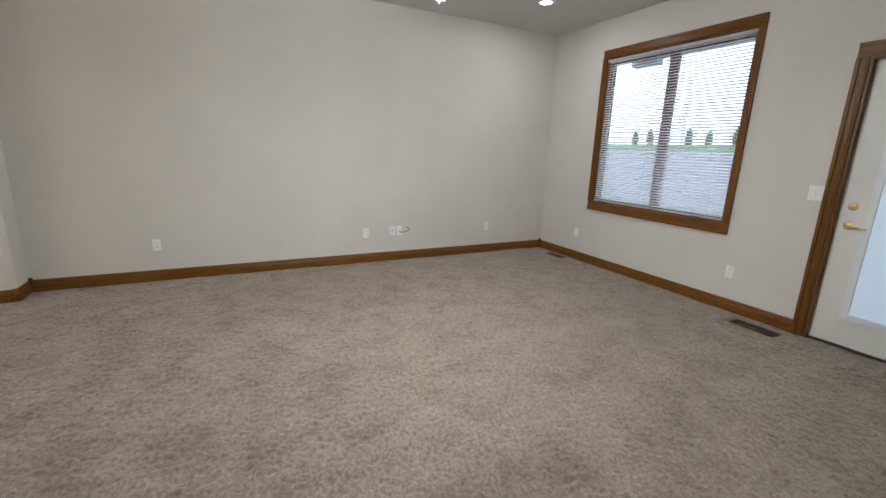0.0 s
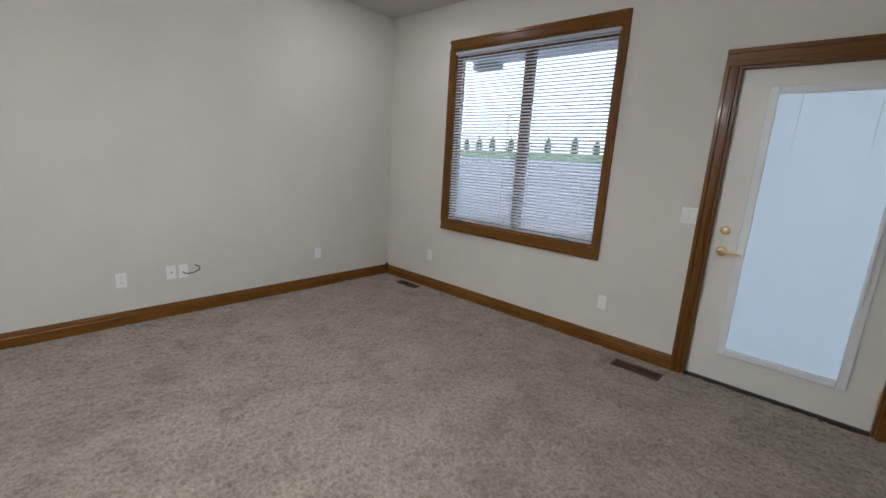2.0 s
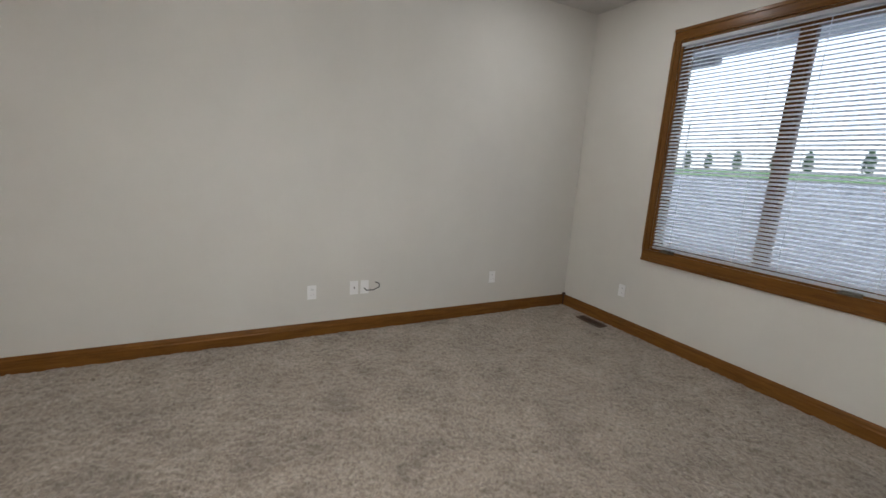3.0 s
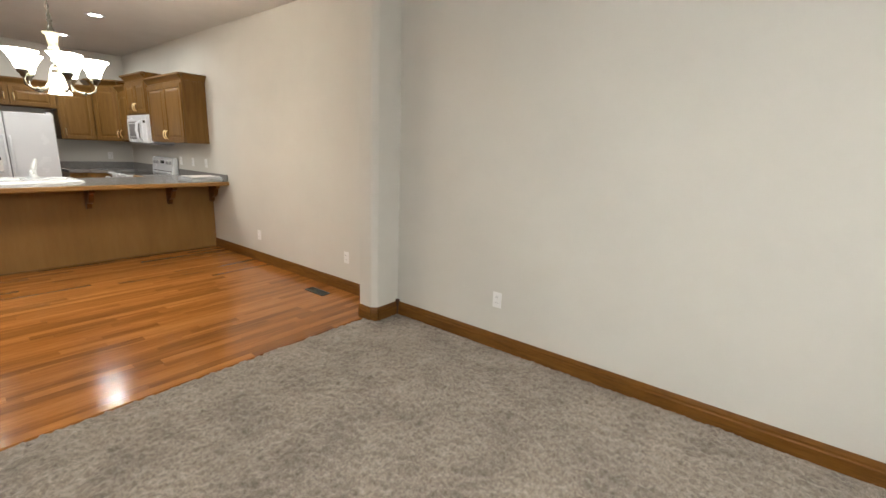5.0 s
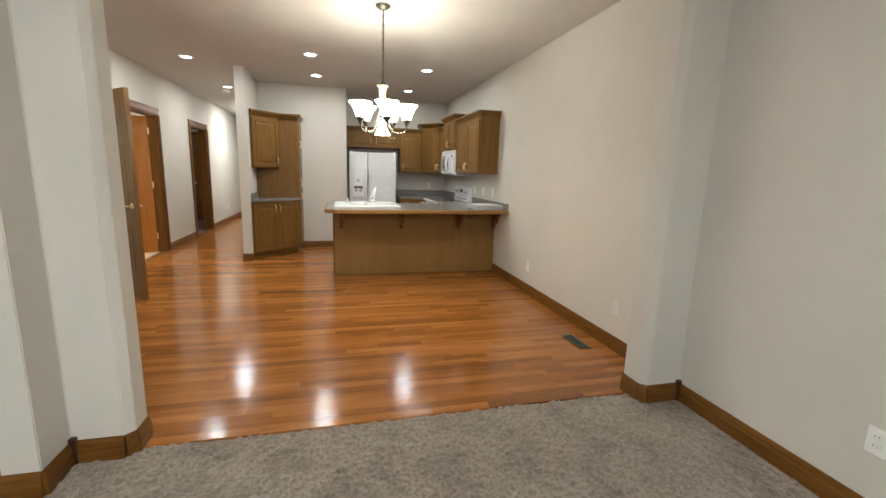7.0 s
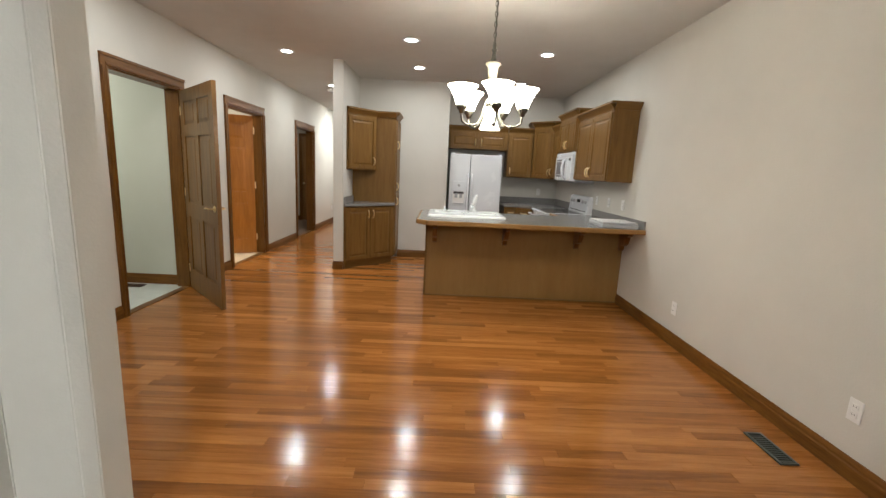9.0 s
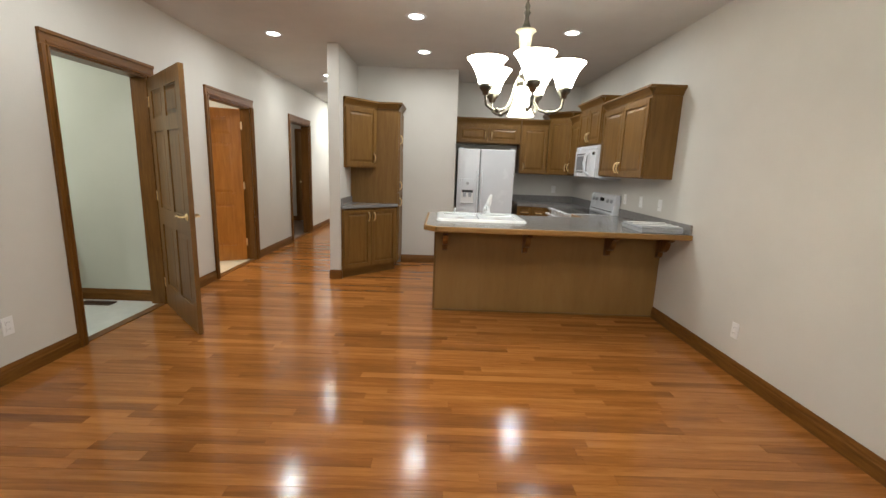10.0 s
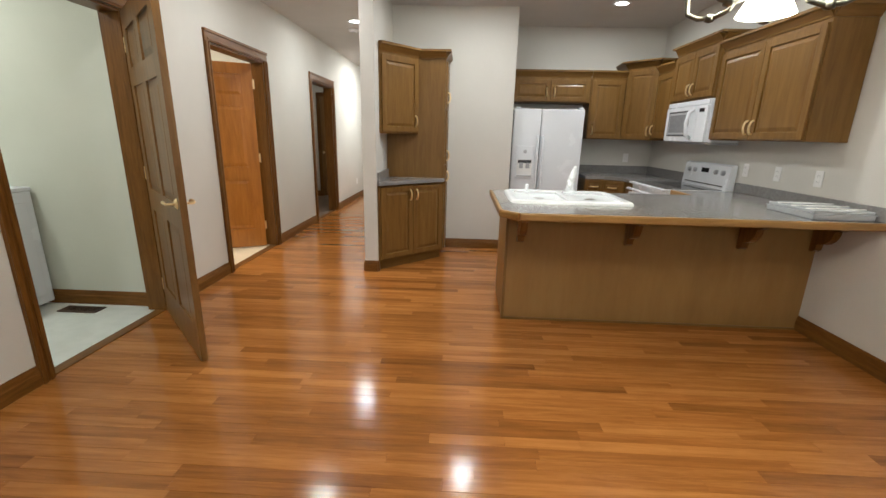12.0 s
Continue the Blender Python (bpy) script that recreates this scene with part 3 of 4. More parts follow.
def crown(parent, pts, z):
    """Crown moulding along the top of a cabinet; it stands out to the left of the way."""
    for p, q in zip(pts, pts[1:]):
        part("crown", moulding([(o, z + u) for o, u in CROWN], p, q), CAB_H, parent)
    out = []
    for i, p in enumerate(pts):
        n = Vector((0, 0))
        for a, b in list(zip(pts, pts[1:]))[max(i - 1, 0):i + 1]:
            d = (Vector(b) - Vector(a)).normalized()
            n += Vector((-d.y, d.x))
        out.append(Vector(p) + n * 0.05)
    part("crown_top", prism([tuple(v) for v in out] + [tuple(p) for p in pts[::-1]], z + 0.064, z + 0.084), CAB_H, parent)


EAST = -90
XE, XF = 0.073, -0.205


def east_upper(y0, y1, z0, z1, label, xf=XF, doors=2, crown_pts=None):
    c = thing("wall_cabinet", (XE, (y0 + y1) / 2, z0), label, "cabinet", "kitchen wall cabinets")
    part("body", box(xf, XE, y0, y1, z0, z1, 0.003), CAB, c)
    m = pose(xf, y1, 0, 0, 0, EAST)
    w = y1 - y0
    if doors == 2:
        raised_door(c, 0.012, w / 2 - 0.003, z0 + 0.012, z1 - 0.03, m, (w / 2 - 0.035, z0 + 0.10, True))
        raised_door(c, w / 2 + 0.003, w - 0.012, z0 + 0.012, z1 - 0.03, m, (w / 2 + 0.035, z0 + 0.10, True))
    else:
        raised_door(c, 0.012, w - 0.012, z0 + 0.012, z1 - 0.03, m, (0.05, z0 + 0.1, True))
    if crown_pts:
        crown(c, crown_pts, z1 - 0.002)
    return c


east_upper(9.335, 10.465, 1.375, 2.135, "oak wall cabinet with two raised-panel doors beside the microwave", crown_pts=[(XE, 9.335), (XF, 9.335), (XF, 10.465)][::1])
east_upper(10.475, 11.28, 1.755, 2.225, "raised oak wall cabinet above the microwave", xf=-0.23, crown_pts=[(XE, 10.475), (-0.23, 10.475), (-0.23, 11.28), (XE, 11.28)])
east_upper(11.29, 11.735, 1.38, 2.115, "narrow single-door oak wall cabinet", doors=1, crown_pts=[(XF, 11.29), (XF, 11.735)])

cc = thing("corner_cabinet", (0, 12.2, 1.36), "tall diagonal oak corner wall cabinet", "cabinet", "kitchen wall cabinets")
cpts = [(XE, 11.742), (XF, 11.742), (-0.47, 12.03), (-0.47, 12.348), (XE, 12.348)]
part("body", prism(cpts, 1.36, 2.2), CAB, cc)
cang = math.degrees(math.atan2(11.742 - 12.03, XF + 0.47))
cm = pose(-0.47, 12.03, 0, 0, 0, cang)
raised_door(cc, 0.02, 0.389, 1.375, 2.17, cm, (0.345, 1.47, True))
crown(cc, [(XE, 11.742), (XF, 11.742), (-0.47, 12.03), (-0.47, 12.348)], 2.198)

wc = thing("wall_cabinet", (-0.675, 12.35, 1.36), "single-door oak wall cabinet beside the refrigerator", "cabinet", "kitchen wall cabinets")
part("body", box(-0.905, -0.475, 12.03, 12.348, 1.36, 2.10, 0.003), CAB, wc)
raised_door(wc, -0.89, -0.485, 1.372, 2.07, pose(0, 12.03, 0), (-0.85, 1.47, True))
crown(wc, [(-0.475, 12.03), (-0.905, 12.03)], 2.098)
fc = thing("wall_cabinet", (-1.41, 12.35, 1.8), "low oak wall cabinet above the refrigerator", "cabinet", "kitchen wall cabinets")
part("body", box(-1.915, -0.91, 12.03, 12.348, 1.80, 2.10, 0.003), CAB, fc)
raised_door(fc, -1.88, -1.415, 1.812, 2.07, pose(0, 12.03, 0), (-1.46, 1.92, True))
raised_door(fc, -1.405, -0.93, 1.812, 2.07, pose(0, 12.03, 0), (-1.36, 1.92, True))
crown(fc, [(-0.91, 12.03), (-1.915, 12.03)], 2.098)

# base cabinets behind the range
bc = thing("base_cabinet", (-0.6, 12.0, 0), "oak base cabinet with drawer and brass handle", "cabinet")
part("body", prism([(-0.93, 11.77), (-0.72, 11.77), (-0.50, 11.55), (-0.50, 11.215), (XE, 11.215), (XE, 12.348), (-0.93, 12.348)], 0.1, 0.873), CAB, bc)
part("toe_kick", prism([(-0.93, 11.83), (-0.70, 11.83), (-0.44, 11.57), (-0.44, 11.215), (XE, 11.215), (XE, 12.34), (-0.93, 12.34)], 0.0, 0.1), DARK, bc)
raised_door(bc, -0.92, -0.725, 0.70, 0.86, pose(0, 11.77, 0), (-0.82, 0.78, False), "drawer", 0.03)
raised_door(bc, -0.92, -0.725, 0.115, 0.685, pose(0, 11.77, 0), (-0.76, 0.6, True))
dm = pose(-0.72, 11.77, 0, 0, 0, -45)
raised_door(bc, 0.01, 0.30, 0.70, 0.86, dm, (0.155, 0.78, False), "drawer", 0.03)
raised_door(bc, 0.01, 0.30, 0.115, 0.685, dm, (0.06, 0.6, True))
wt = thing("worktop", (-0.4, 12.0, 0.875), "grey laminate corner worktop with upstand", "worktop")
part("top", prism([(-0.94, 11.74), (-0.70, 11.74), (-0.53, 11.57), (-0.53, 11.21), (XE, 11.21), (XE, 12.348), (-0.94, 12.348)], 0.873, 0.912, 0.004), LAMINATE, wt)
part("upstand", box(-0.94, XE - 0.02, 12.326, 12.347, 0.912, 1.015, 0.003), LAMINATE, wt)
part("upstand", box(XE - 0.02, XE, 11.21, 12.326, 0.912, 1.015, 0.003), LAMINATE, wt)

# peninsula
pb = thing("peninsula_cabinet", (-1.0, 9.7, 0), "oak panelled peninsula base under the bar counter", "cabinet")
part("back_panel", box(-2.15, XE, 9.362, 9.376, 0.0, 0.873, 0.002), PANEL_OAK, pb)
part("body", box(-2.13, XE, 9.376, 9.97, 0.0, 0.873), CAB, pb)
part("end_panel", box(-2.15, -2.13, 9.376, 9.97, 0.0, 0.873, 0.002), PANEL_OAK, pb)
part("shoe_moulding", box(-2.155, XE, 9.352, 9.362, 0.0, 0.016, 0.002), CAB_H, pb)
part("corner_strip", box(-2.155, -2.135, 9.356, 9.362, 0.016, 0.873, 0.001), CAB, pb)
part("body", box(-0.47, XE, 9.97, 10.385, 0.0, 0.873), CAB, pb)


def corbel(x):
    bm = bmesh.new()
    prof = [(0, 0), (0, -0.25), (-0.03, -0.25), (-0.05, -0.235), (-0.055, -0.20)]
    prof += [(-0.06 - 0.115 * math.sin(a / 6 * math.pi / 2), -0.19 + 0.115 * (1 - math.cos(a / 6 * math.pi / 2))) for a in range(7)]
    prof += [(-0.20, -0.07), (-0.23, -0.055), (-0.24, -0.03), (-0.24, 0)]
    lo = [bm.verts.new((x - 0.024, 9.362 + o, 0.872 + z)) for o, z in prof]
    hi = [bm.verts.new((x + 0.024, 9.362 + o, 0.872 + z)) for o, z in prof]
    bm.faces.new(lo), bm.faces.new(hi[::-1])
    for i in range(len(prof)):
        j = (i + 1) % len(prof)
        bm.faces.new((lo[i], lo[j], hi[j], hi[i]))
    part("corbel", bm, TRIM_Z, pb, "dark oak scrolled bracket")


for x in (-2.05, -1.27, -0.465, 0.045):
    corbel(x)

bar = thing("bar_counter", (-1.0, 9.4, 0.875), "grey laminate bar counter with oak front edge", "worktop")
FY, BL = 8.895, -2.225
part("top", prism([(BL + 0.1, FY), (XE, FY), (XE, 10.385), (-0.5, 10.385), (-0.5, 10.03), (BL, 10.03), (BL, FY + 0.1)], 0.874, 0.914, 0.003), LAMINATE, bar)
edge_pts = [(XE, FY), (BL + 0.1, FY), (BL, FY + 0.1), (BL, 10.03)]
for p, q in zip(edge_pts, edge_pts[1:]):
    prof = [(0, 0.868), (0.016, 0.868), (0.022, 0.876), (0.022, 0.906), (0.016, 0.915), (0, 0.915)]
    part("oak_edge", moulding(prof, p, q), EDGE_OAK, bar, "rounded oak edging")
part("oak_edge", moulding(prof, (-0.5, 10.03), (-0.5, 10.385)), EDGE_OAK, bar, "rounded oak edging")
part("upstand", box(XE - 0.02, XE, FY, 10.385, 0.914, 1.0, 0.003), LAMINATE, bar)

# sink with faucet
sk = thing("kitchen_sink", (-1.7, 9.6, 0.914), "white double-bowl drop-in sink in the bar counter", "sink")
SX0, SX1, SY0, SY1 = -2.14, -1.27, 9.27, 9.93


def rounded(x0, x1, y0, y1, r):
    """Corners of a rounded rectangle in plan."""
    out = []
    for cx, cy, a0 in ((x1 - r, y1 - r, 0), (x0 + r, y1 - r, 90), (x0 + r, y0 + r, 180), (x1 - r, y0 + r, 270)):
        out += [(cx + r * math.cos(radians(a0 + 15 * k)), cy + r * math.sin(radians(a0 + 15 * k))) for k in range(7)]
    return out


bm = bmesh.new()
rings = []
for inset, z in ((0.0, 0.914), (0.002, 0.926), (0.012, 0.936), (0.03, 0.940), (0.05, 0.937)):
    rings.append([bm.verts.new((x, y, z)) for x, y in rounded(SX0 + inset, SX1 - inset, SY0 + inset, SY1 - inset, 0.07 - inset * 0.6)])
for a, b in zip(rings, rings[1:]):
    for i in range(len(a)):
        bm.faces.new((a[i], a[(i + 1) % len(a)], b[(i + 1) % len(b)], b[i]))
part("rim", bm, CERAMIC, sk, smooth=True)
bm = bmesh.new()
for q in ((SX0 + 0.048, SX1 - 0.048, 9.80, SY1 - 0.048), (-1.725, -1.685, 9.318, 9.80), (SX0 + 0.048, SX0 + 0.07, 9.318, 9.80), (SX1 - 0.07, SX1 - 0.048, 9.318, 9.80)):
    block(bm, *q, 0.916, 0.937)
part("deck", bm, CERAMIC, sk)
for x0, x1 in ((SX0 + 0.07, -1.725), (-1.685, SX1 - 0.07)):
    part("bowl", box(x0, x1, 9.318, 9.80, 0.9155, 0.918), CERAMIC, sk)
    part("drain", lathe([(0.0, 0.003), (0.03, 0.003), (0.042, 0.0)], 20, ((x0 + x1) / 2, 9.56, 0.918)), PEWTER, sk, "round metal drain")
fa = thing("faucet", (-1.60, 9.85, 0.937), "white single-lever kitchen faucet with upright handle", "faucet")
part("base", lathe([(0.045, 0.0), (0.045, 0.008), (0.032, 0.02), (0.027, 0.05), (0.027, 0.085), (0.022, 0.10), (0.0, 0.106)], 24, (-1.60, 9.85, 0.937)), CERAMIC, fa, smooth=True)
part("spout", tube([(-1.60, 9.85, 0.985), (-1.62, 9.80, 1.01), (-1.635, 9.74, 1.02), (-1.645, 9.67, 1.01), (-1.648, 9.65, 0.995)], 0.014, 12), CERAMIC, fa, smooth=True)
part("lever", lathe([(0.0, -0.02), (0.024, -0.015), (0.027, 0.02), (0.022, 0.06), (0.016, 0.10), (0.010, 0.118), (0.0, 0.12)], 16), CERAMIC, fa, "thick tapered white lever", True, pose(-1.595, 9.85, 1.03, -6, 16))
sp = thing("soap_sprayer", (-1.95, 9.85, 0.937), "small white side sprayer on the sink rim", "sprayer")
part("body", lathe([(0.02, 0), (0.02, 0.01), (0.012, 0.02), (0.014, 0.05), (0.0, 0.055)], 16, (-1.95, 9.85, 0.937)), CERAMIC, sp, smooth=True)

# tray of clear boxes on the counter
tb_ = thing("plastic_tray", (-0.15, 9.1, 0.914), "milky white plastic tray lying on the counter", "tray")
bm = box(-0.34, 0.03, 8.95, 9.36, 0.915, 0.945, 0.008)
block(bm, -0.345, 0.034, 8.945, 9.365, 0.945, 0.952, 0.003)
part("tray", bm, BOXP, tb_)
part("lid", box(-0.335, 0.025, 8.955, 9.355, 0.953, 0.972, 0.006), BOXP, tb_)
for i in range(3):
    part("rib", box(-0.335, 0.025, 9.02 + i * 0.12, 9.03 + i * 0.12, 0.972, 0.977, 0.001), PLASTIC, tb_)

# refrigerator
fr = thing("refrigerator", (-1.445, 12.05, 0), "white side-by-side refrigerator with ice dispenser", "refrigerator")
FT = 1.705
part("case", box(-1.87, -1.02, 11.835, 12.34, 0.02, FT - 0.01, 0.006), DARK, fr, "dark grey cabinet sides")
ldr = part("freezer_door", box(-1.875, -1.54, 11.772, 11.83, 0.11, FT, 0.016), WHITE, fr)
rdr = part("fridge_door", box(-1.532, -1.015, 11.772, 11.83, 0.11, FT, 0.016), WHITE, fr)
part("grille", box(-1.865, -1.025, 11.80, 11.83, 0.02, 0.10, 0.004), GREY, fr)
for x, d in ((-1.566, ldr), (-1.506, rdr)):
    part("handle", tube([(x, 11.772, 0.56), (x, 11.738, 0.60), (x, 11.73, 0.8), (x, 11.728, 1.0), (x, 11.73, 1.2), (x, 11.738, 1.34), (x, 11.772, 1.38)], 0.015, 12), WHITE, d, "white bar handle", True)
for x in (-1.85, -1.09):
    part("hinge_cover", box(x, x + 0.06, 11.785, 11.86, FT, FT + 0.022, 0.006), WHITE, fr)
bm = bmesh.new()
for q in ((-1.825, -1.805, 0.86, 1.26), (-1.615, -1.595, 0.86, 1.26), (-1.805, -1.615, 1.09, 1.26), (-1.805, -1.615, 0.86, 0.89)):
    block(bm, q[0], q[1], 11.756, 11.775, q[2], q[3], 0.004)
dp = part("dispenser_frame", bm, WHITE, ldr)
part("dispenser_recess", box(-1.805, -1.615, 11.768, 11.774, 0.89, 1.09), PLASTIC, ldr, "pale dispenser recess")
part("dispenser_mouth", box(-1.795, -1.625, 11.762, 11.768, 1.05, 1.088, 0.002), DARK, ldr, "dark dispenser mouth")
for x in (-1.75, -1.67):
    part("paddle", box(x - 0.024, x + 0.024, 11.752, 11.766, 0.985, 1.055, 0.006), GREY, ldr)
part("drip_tray", box(-1.80, -1.62, 11.742, 11.77, 0.885, 0.897, 0.003), GREY, ldr)
part("badge", lathe([(0.024, 0.0), (0.022, 0.004), (0.0, 0.005)], 16), GREY, ldr, "", False, pose(-1.71, 11.756, 1.19, 90))

# range
rg = thing("electric_range", (-0.2, 10.8, 0), "white freestanding electric range with black glass top", "range")
part("body", box(-0.555, 0.07, 10.392, 11.205, 0.05, 0.893, 0.004), WHITE, rg)
part("cooktop_frame", box(-0.60, 0.0, 10.388, 11.208, 0.893, 0.915, 0.006), WHITE, rg)
part("cooktop_glass", box(-0.555, -0.025, 10.43, 11.165, 0.915, 0.919), BLACK, rg, "black ceramic glass cooktop")
od = part("oven_door", box(-0.60, -0.555, 10.40, 11.195, 0.25, 0.80, 0.01), WHITE, rg)
part("oven_window", box(-0.604, -0.599, 10.53, 11.06, 0.38, 0.66), BLACK, od)
part("oven_handle", tube([(-0.60, 10.46, 0.84), (-0.645, 10.48, 0.845), (-0.645, 11.11, 0.845), (-0.60, 11.13, 0.84)], 0.014, 10), WHITE, od, smooth=True)
part("drawer", box(-0.598, -0.555, 10.40, 11.195, 0.07, 0.235, 0.01), WHITE, rg)
bm = bmesh.new()
pr = [(0.055, 0.915), (-0.02, 0.915), (-0.015, 0.96), (0.0, 1.14), (0.025, 1.155), (0.055, 1.155)]
lo, hi = [bm.verts.new((x, 10.392, z)) for x, z in pr], [bm.verts.new((x, 11.205, z)) for x, z in pr]
bm.faces.new(lo), bm.faces.new(hi[::-1])
for i in range(len(pr)):
    j = (i + 1) % len(pr)
    bm.faces.new((lo[i], lo[j], hi[j], hi[i]))
bk = part("control_panel", bm, WHITE, rg)
part("vent_slot", box(-0.023, -0.017, 10.45, 11.14, 0.945, 0.955), DARK, bk)
part("display", box(-0.013, -0.004, 10.74, 10.86, 1.06, 1.105), BLACK, bk)
for y in (10.48, 10.60, 10.98, 11.09):
    part("knob", lathe([(0.026, 0.0), (0.024, 0.02), (0.018, 0.026), (0, 0.027)], 18), GREY, bk, "", True, pose(-0.004, y, 1.075, 0, -86))

# microwave
mw = thing("microwave", (0, 10.87, 1.3), "white over-the-range microwave under the cabinet", "microwave")
part("case", box(-0.235, XE, 10.48, 11.275, 1.355, 1.748, 0.006), WHITE, mw)
part("base_plate", box(-0.20, XE, 10.48, 11.275, 1.333, 1.355, 0.004), GREY, mw)
md = part("door", box(-0.262, -0.237, 10.66, 11.275, 1.358, 1.695, 0.008), WHITE, mw)
part("window_frame", box(-0.2655, -0.261, 10.785, 11.205, 1.41, 1.655, 0.002), DARK, md)
part("door_window", box(-0.267, -0.261, 10.80, 11.19, 1.425, 1.640, 0.004), GREY, md, "grey mesh window")
part("window_screen", box(-0.269, -0.267, 10.82, 11.17, 1.445, 1.62), PEARL, md)
part("control_panel", box(-0.262, -0.237, 10.482, 10.655, 1.358, 1.695, 0.008), WHITE, mw)
part("clock_display", box(-0.265, -0.262, 10.53, 10.61, 1.630, 1.665), BLACK, mw)
part("vent_grille", box(-0.255, -0.237, 10.482, 11.272, 1.700, 1.745, 0.005), WHITE, mw)
part("handle", tube([(-0.262, 10.71, 1.390), (-0.31, 10.71, 1.420), (-0.325, 10.71, 1.530), (-0.31, 10.71, 1.630), (-0.262, 10.71, 1.660)], 0.017, 10), WHITE, md, "curved white handle", True)

# pantry and desk niche
pt = thing("pantry_cabinet", (-3.0, 11.24, 0), "tall oak pantry cabinet with brass handles", "cabinet")
part("body", box(-3.318, -2.69, 10.99, 11.478, 0.1, 2.125, 0.003), CAB, pt)
part("toe_kick", box(-3.318, -2.75, 11.0, 11.478, 0.0, 0.1), CAB_H, pt)
pm = pose(-2.69, 10.99, 0, 0, 0, 90)
raised_door(pt, 0.012, 0.476, 0.12, 1.05, pm, (0.05, 0.93, True))
raised_door(pt, 0.012, 0.476, 1.06, 1.62, pm, (0.05, 1.15, True))
raised_door(pt, 0.012, 0.476, 1.63, 2.10, pm, (0.05, 1.75, True))
dk = thing("desk_cabinet", (-3.1, 10.8, 0), "angled oak base cabinet with two doors", "cabinet")
A, B = Vector((-3.31, 10.43)), Vector((-2.70, 10.985))
part("body", prism([(-3.318, 10.43), tuple(A), tuple(B), (-3.318, 10.988)], 0.1, 0.873), CAB, dk)
nrm = Vector((B.y - A.y, A.x - B.x)).normalized()
part("toe_kick", prism([(-3.318, 10.47), tuple(A - nrm * 0.0 + Vector((0, 0.04))), tuple(B - nrm * 0.04), (-3.318, 10.988)], 0.0, 0.1), CAB_H, dk)
dl = (B - A).length
am = pose(A.x, A.y, 0, 0, 0, math.degrees(math.atan2(B.y - A.y, B.x - A.x)))
raised_door(dk, 0.02, dl / 2 - 0.003, 0.115, 0.855, am, (dl / 2 - 0.04, 0.76, True))
raised_door(dk, dl / 2 + 0.003, dl - 0.02, 0.115, 0.855, am, (dl / 2 + 0.04, 0.76, True))
dt = thing("worktop", (-3.1, 10.8, 0.875), "small grey laminate worktop in the desk niche", "worktop")
part("top", prism([(-3.318, 10.405), (-3.29, 10.395), (-2.68, 10.95), (-2.68, 10.988), (-3.318, 10.988)], 0.874, 0.912, 0.004), LAMINATE, dt)
part("upstand", box(-3.318, -3.298, 10.43, 10.988, 0.912, 1.0, 0.003), LAMINATE, dt)
du = thing("wall_cabinet", (-3.2, 10.85, 1.37), "angled single-door oak wall cabinet above the desk", "cabinet")
A2, B2 = Vector((-3.315, 10.585)), Vector((-2.975, 10.985))
part("body", prism([(-3.318, 10.585), tuple(A2), tuple(B2), (-3.318, 10.988)], 1.37, 2.125), CAB, du)
um = pose(A2.x, A2.y, 0, 0, 0, math.degrees(math.atan2(B2.y - A2.y, B2.x - A2.x)))
ul = (B2 - A2).length
raised_door(du, 0.025, ul - 0.02, 1.39, 2.10, um, (ul - 0.06, 1.50, True))
crown(du, [tuple(B2 - Vector((0, 0.0))), tuple(A2)], 2.123)
crown(pt, [(-2.69, 11.478), (-2.69, 10.99), (-2.975, 10.99)], 2.123)


# ---- electrical plates, registers ----
def plate(name, at, rz, label, category, holes="duplex", w=0.07, h=0.115):
    o = thing(name, at, label, category)
    m = pose(*at, 0, 0, rz)
    pl = part("plate", box(-w / 2, w / 2, -0.006, 0, -h / 2, h / 2, 0.0025), PLASTIC, o, m=m)
    if holes == "duplex":
        for z in (-0.021, 0.021):
            part("socket", box(-0.017, 0.017, -0.009, -0.006, z - 0.015, z + 0.015, 0.003), PLASTIC, o, m=m)
            for x in (-0.007, 0.007):
                part("slot", box(x - 0.0012, x + 0.0012, -0.0095, -0.009, z - 0.003, z + 0.006), DARK, o, m=m)
    elif holes == "jack":
        part("jack", lathe([(0.006, 0), (0.005, 0.008), (0, 0.009)], 10), DARK, o, "", False, m @ pose(0, -0.006, 0, 90))
    elif holes == "switch":
        for x in (-0.023, 0.023):
            part("rocker", box(x - 0.016, x + 0.016, -0.010, -0.006, -0.033, 0.033, 0.003), PLASTIC, o, m=m)
    return o


for y, z in ((4.81, 0.37), (2.685, 0.367), (0.973, 0.374)):
    plate("wall_outlet", (0, y, z), -90, "white duplex outlet on the greige wall", "outlet")
plate("cable_plate", (0, 2.345, 0.378), -90, "white coaxial wall plate", "wall plate", "jack")
cp = plate("cable_plate", (0, 2.255, 0.378), -90, "white wall plate with a loose black cable", "wall plate", "none")
part("cable", tube([(-0.006, 2.26, 0.37), (-0.05, 2.25, 0.362), (-0.075, 2.20, 0.37), (-0.07, 2.15, 0.39), (-0.04, 2.14, 0.41), (-0.02, 2.17, 0.42)], 0.0045, 8), CABLE, cp, "short black cable end", True)
for x in (-0.73, -2.716):
    plate("wall_outlet", (x, 0, 0.37), 180, "white duplex outlet below the window", "outlet")
plate("light_switch", (-3.235, 0, 1.155), 180, "white double rocker switch beside the patio door", "switch", "switch", 0.115)
for y, z in ((6.57, 0.345), (8.20, 0.325)):
    plate("wall_outlet", (0.075, y, z), -90, "white duplex outlet above the baseboard", "outlet")
for y in (9.49, 9.90, 10.30):
    plate("wall_outlet", (0.075, y, 1.12), -90, "white outlet plate above the counter upstand", "outlet")
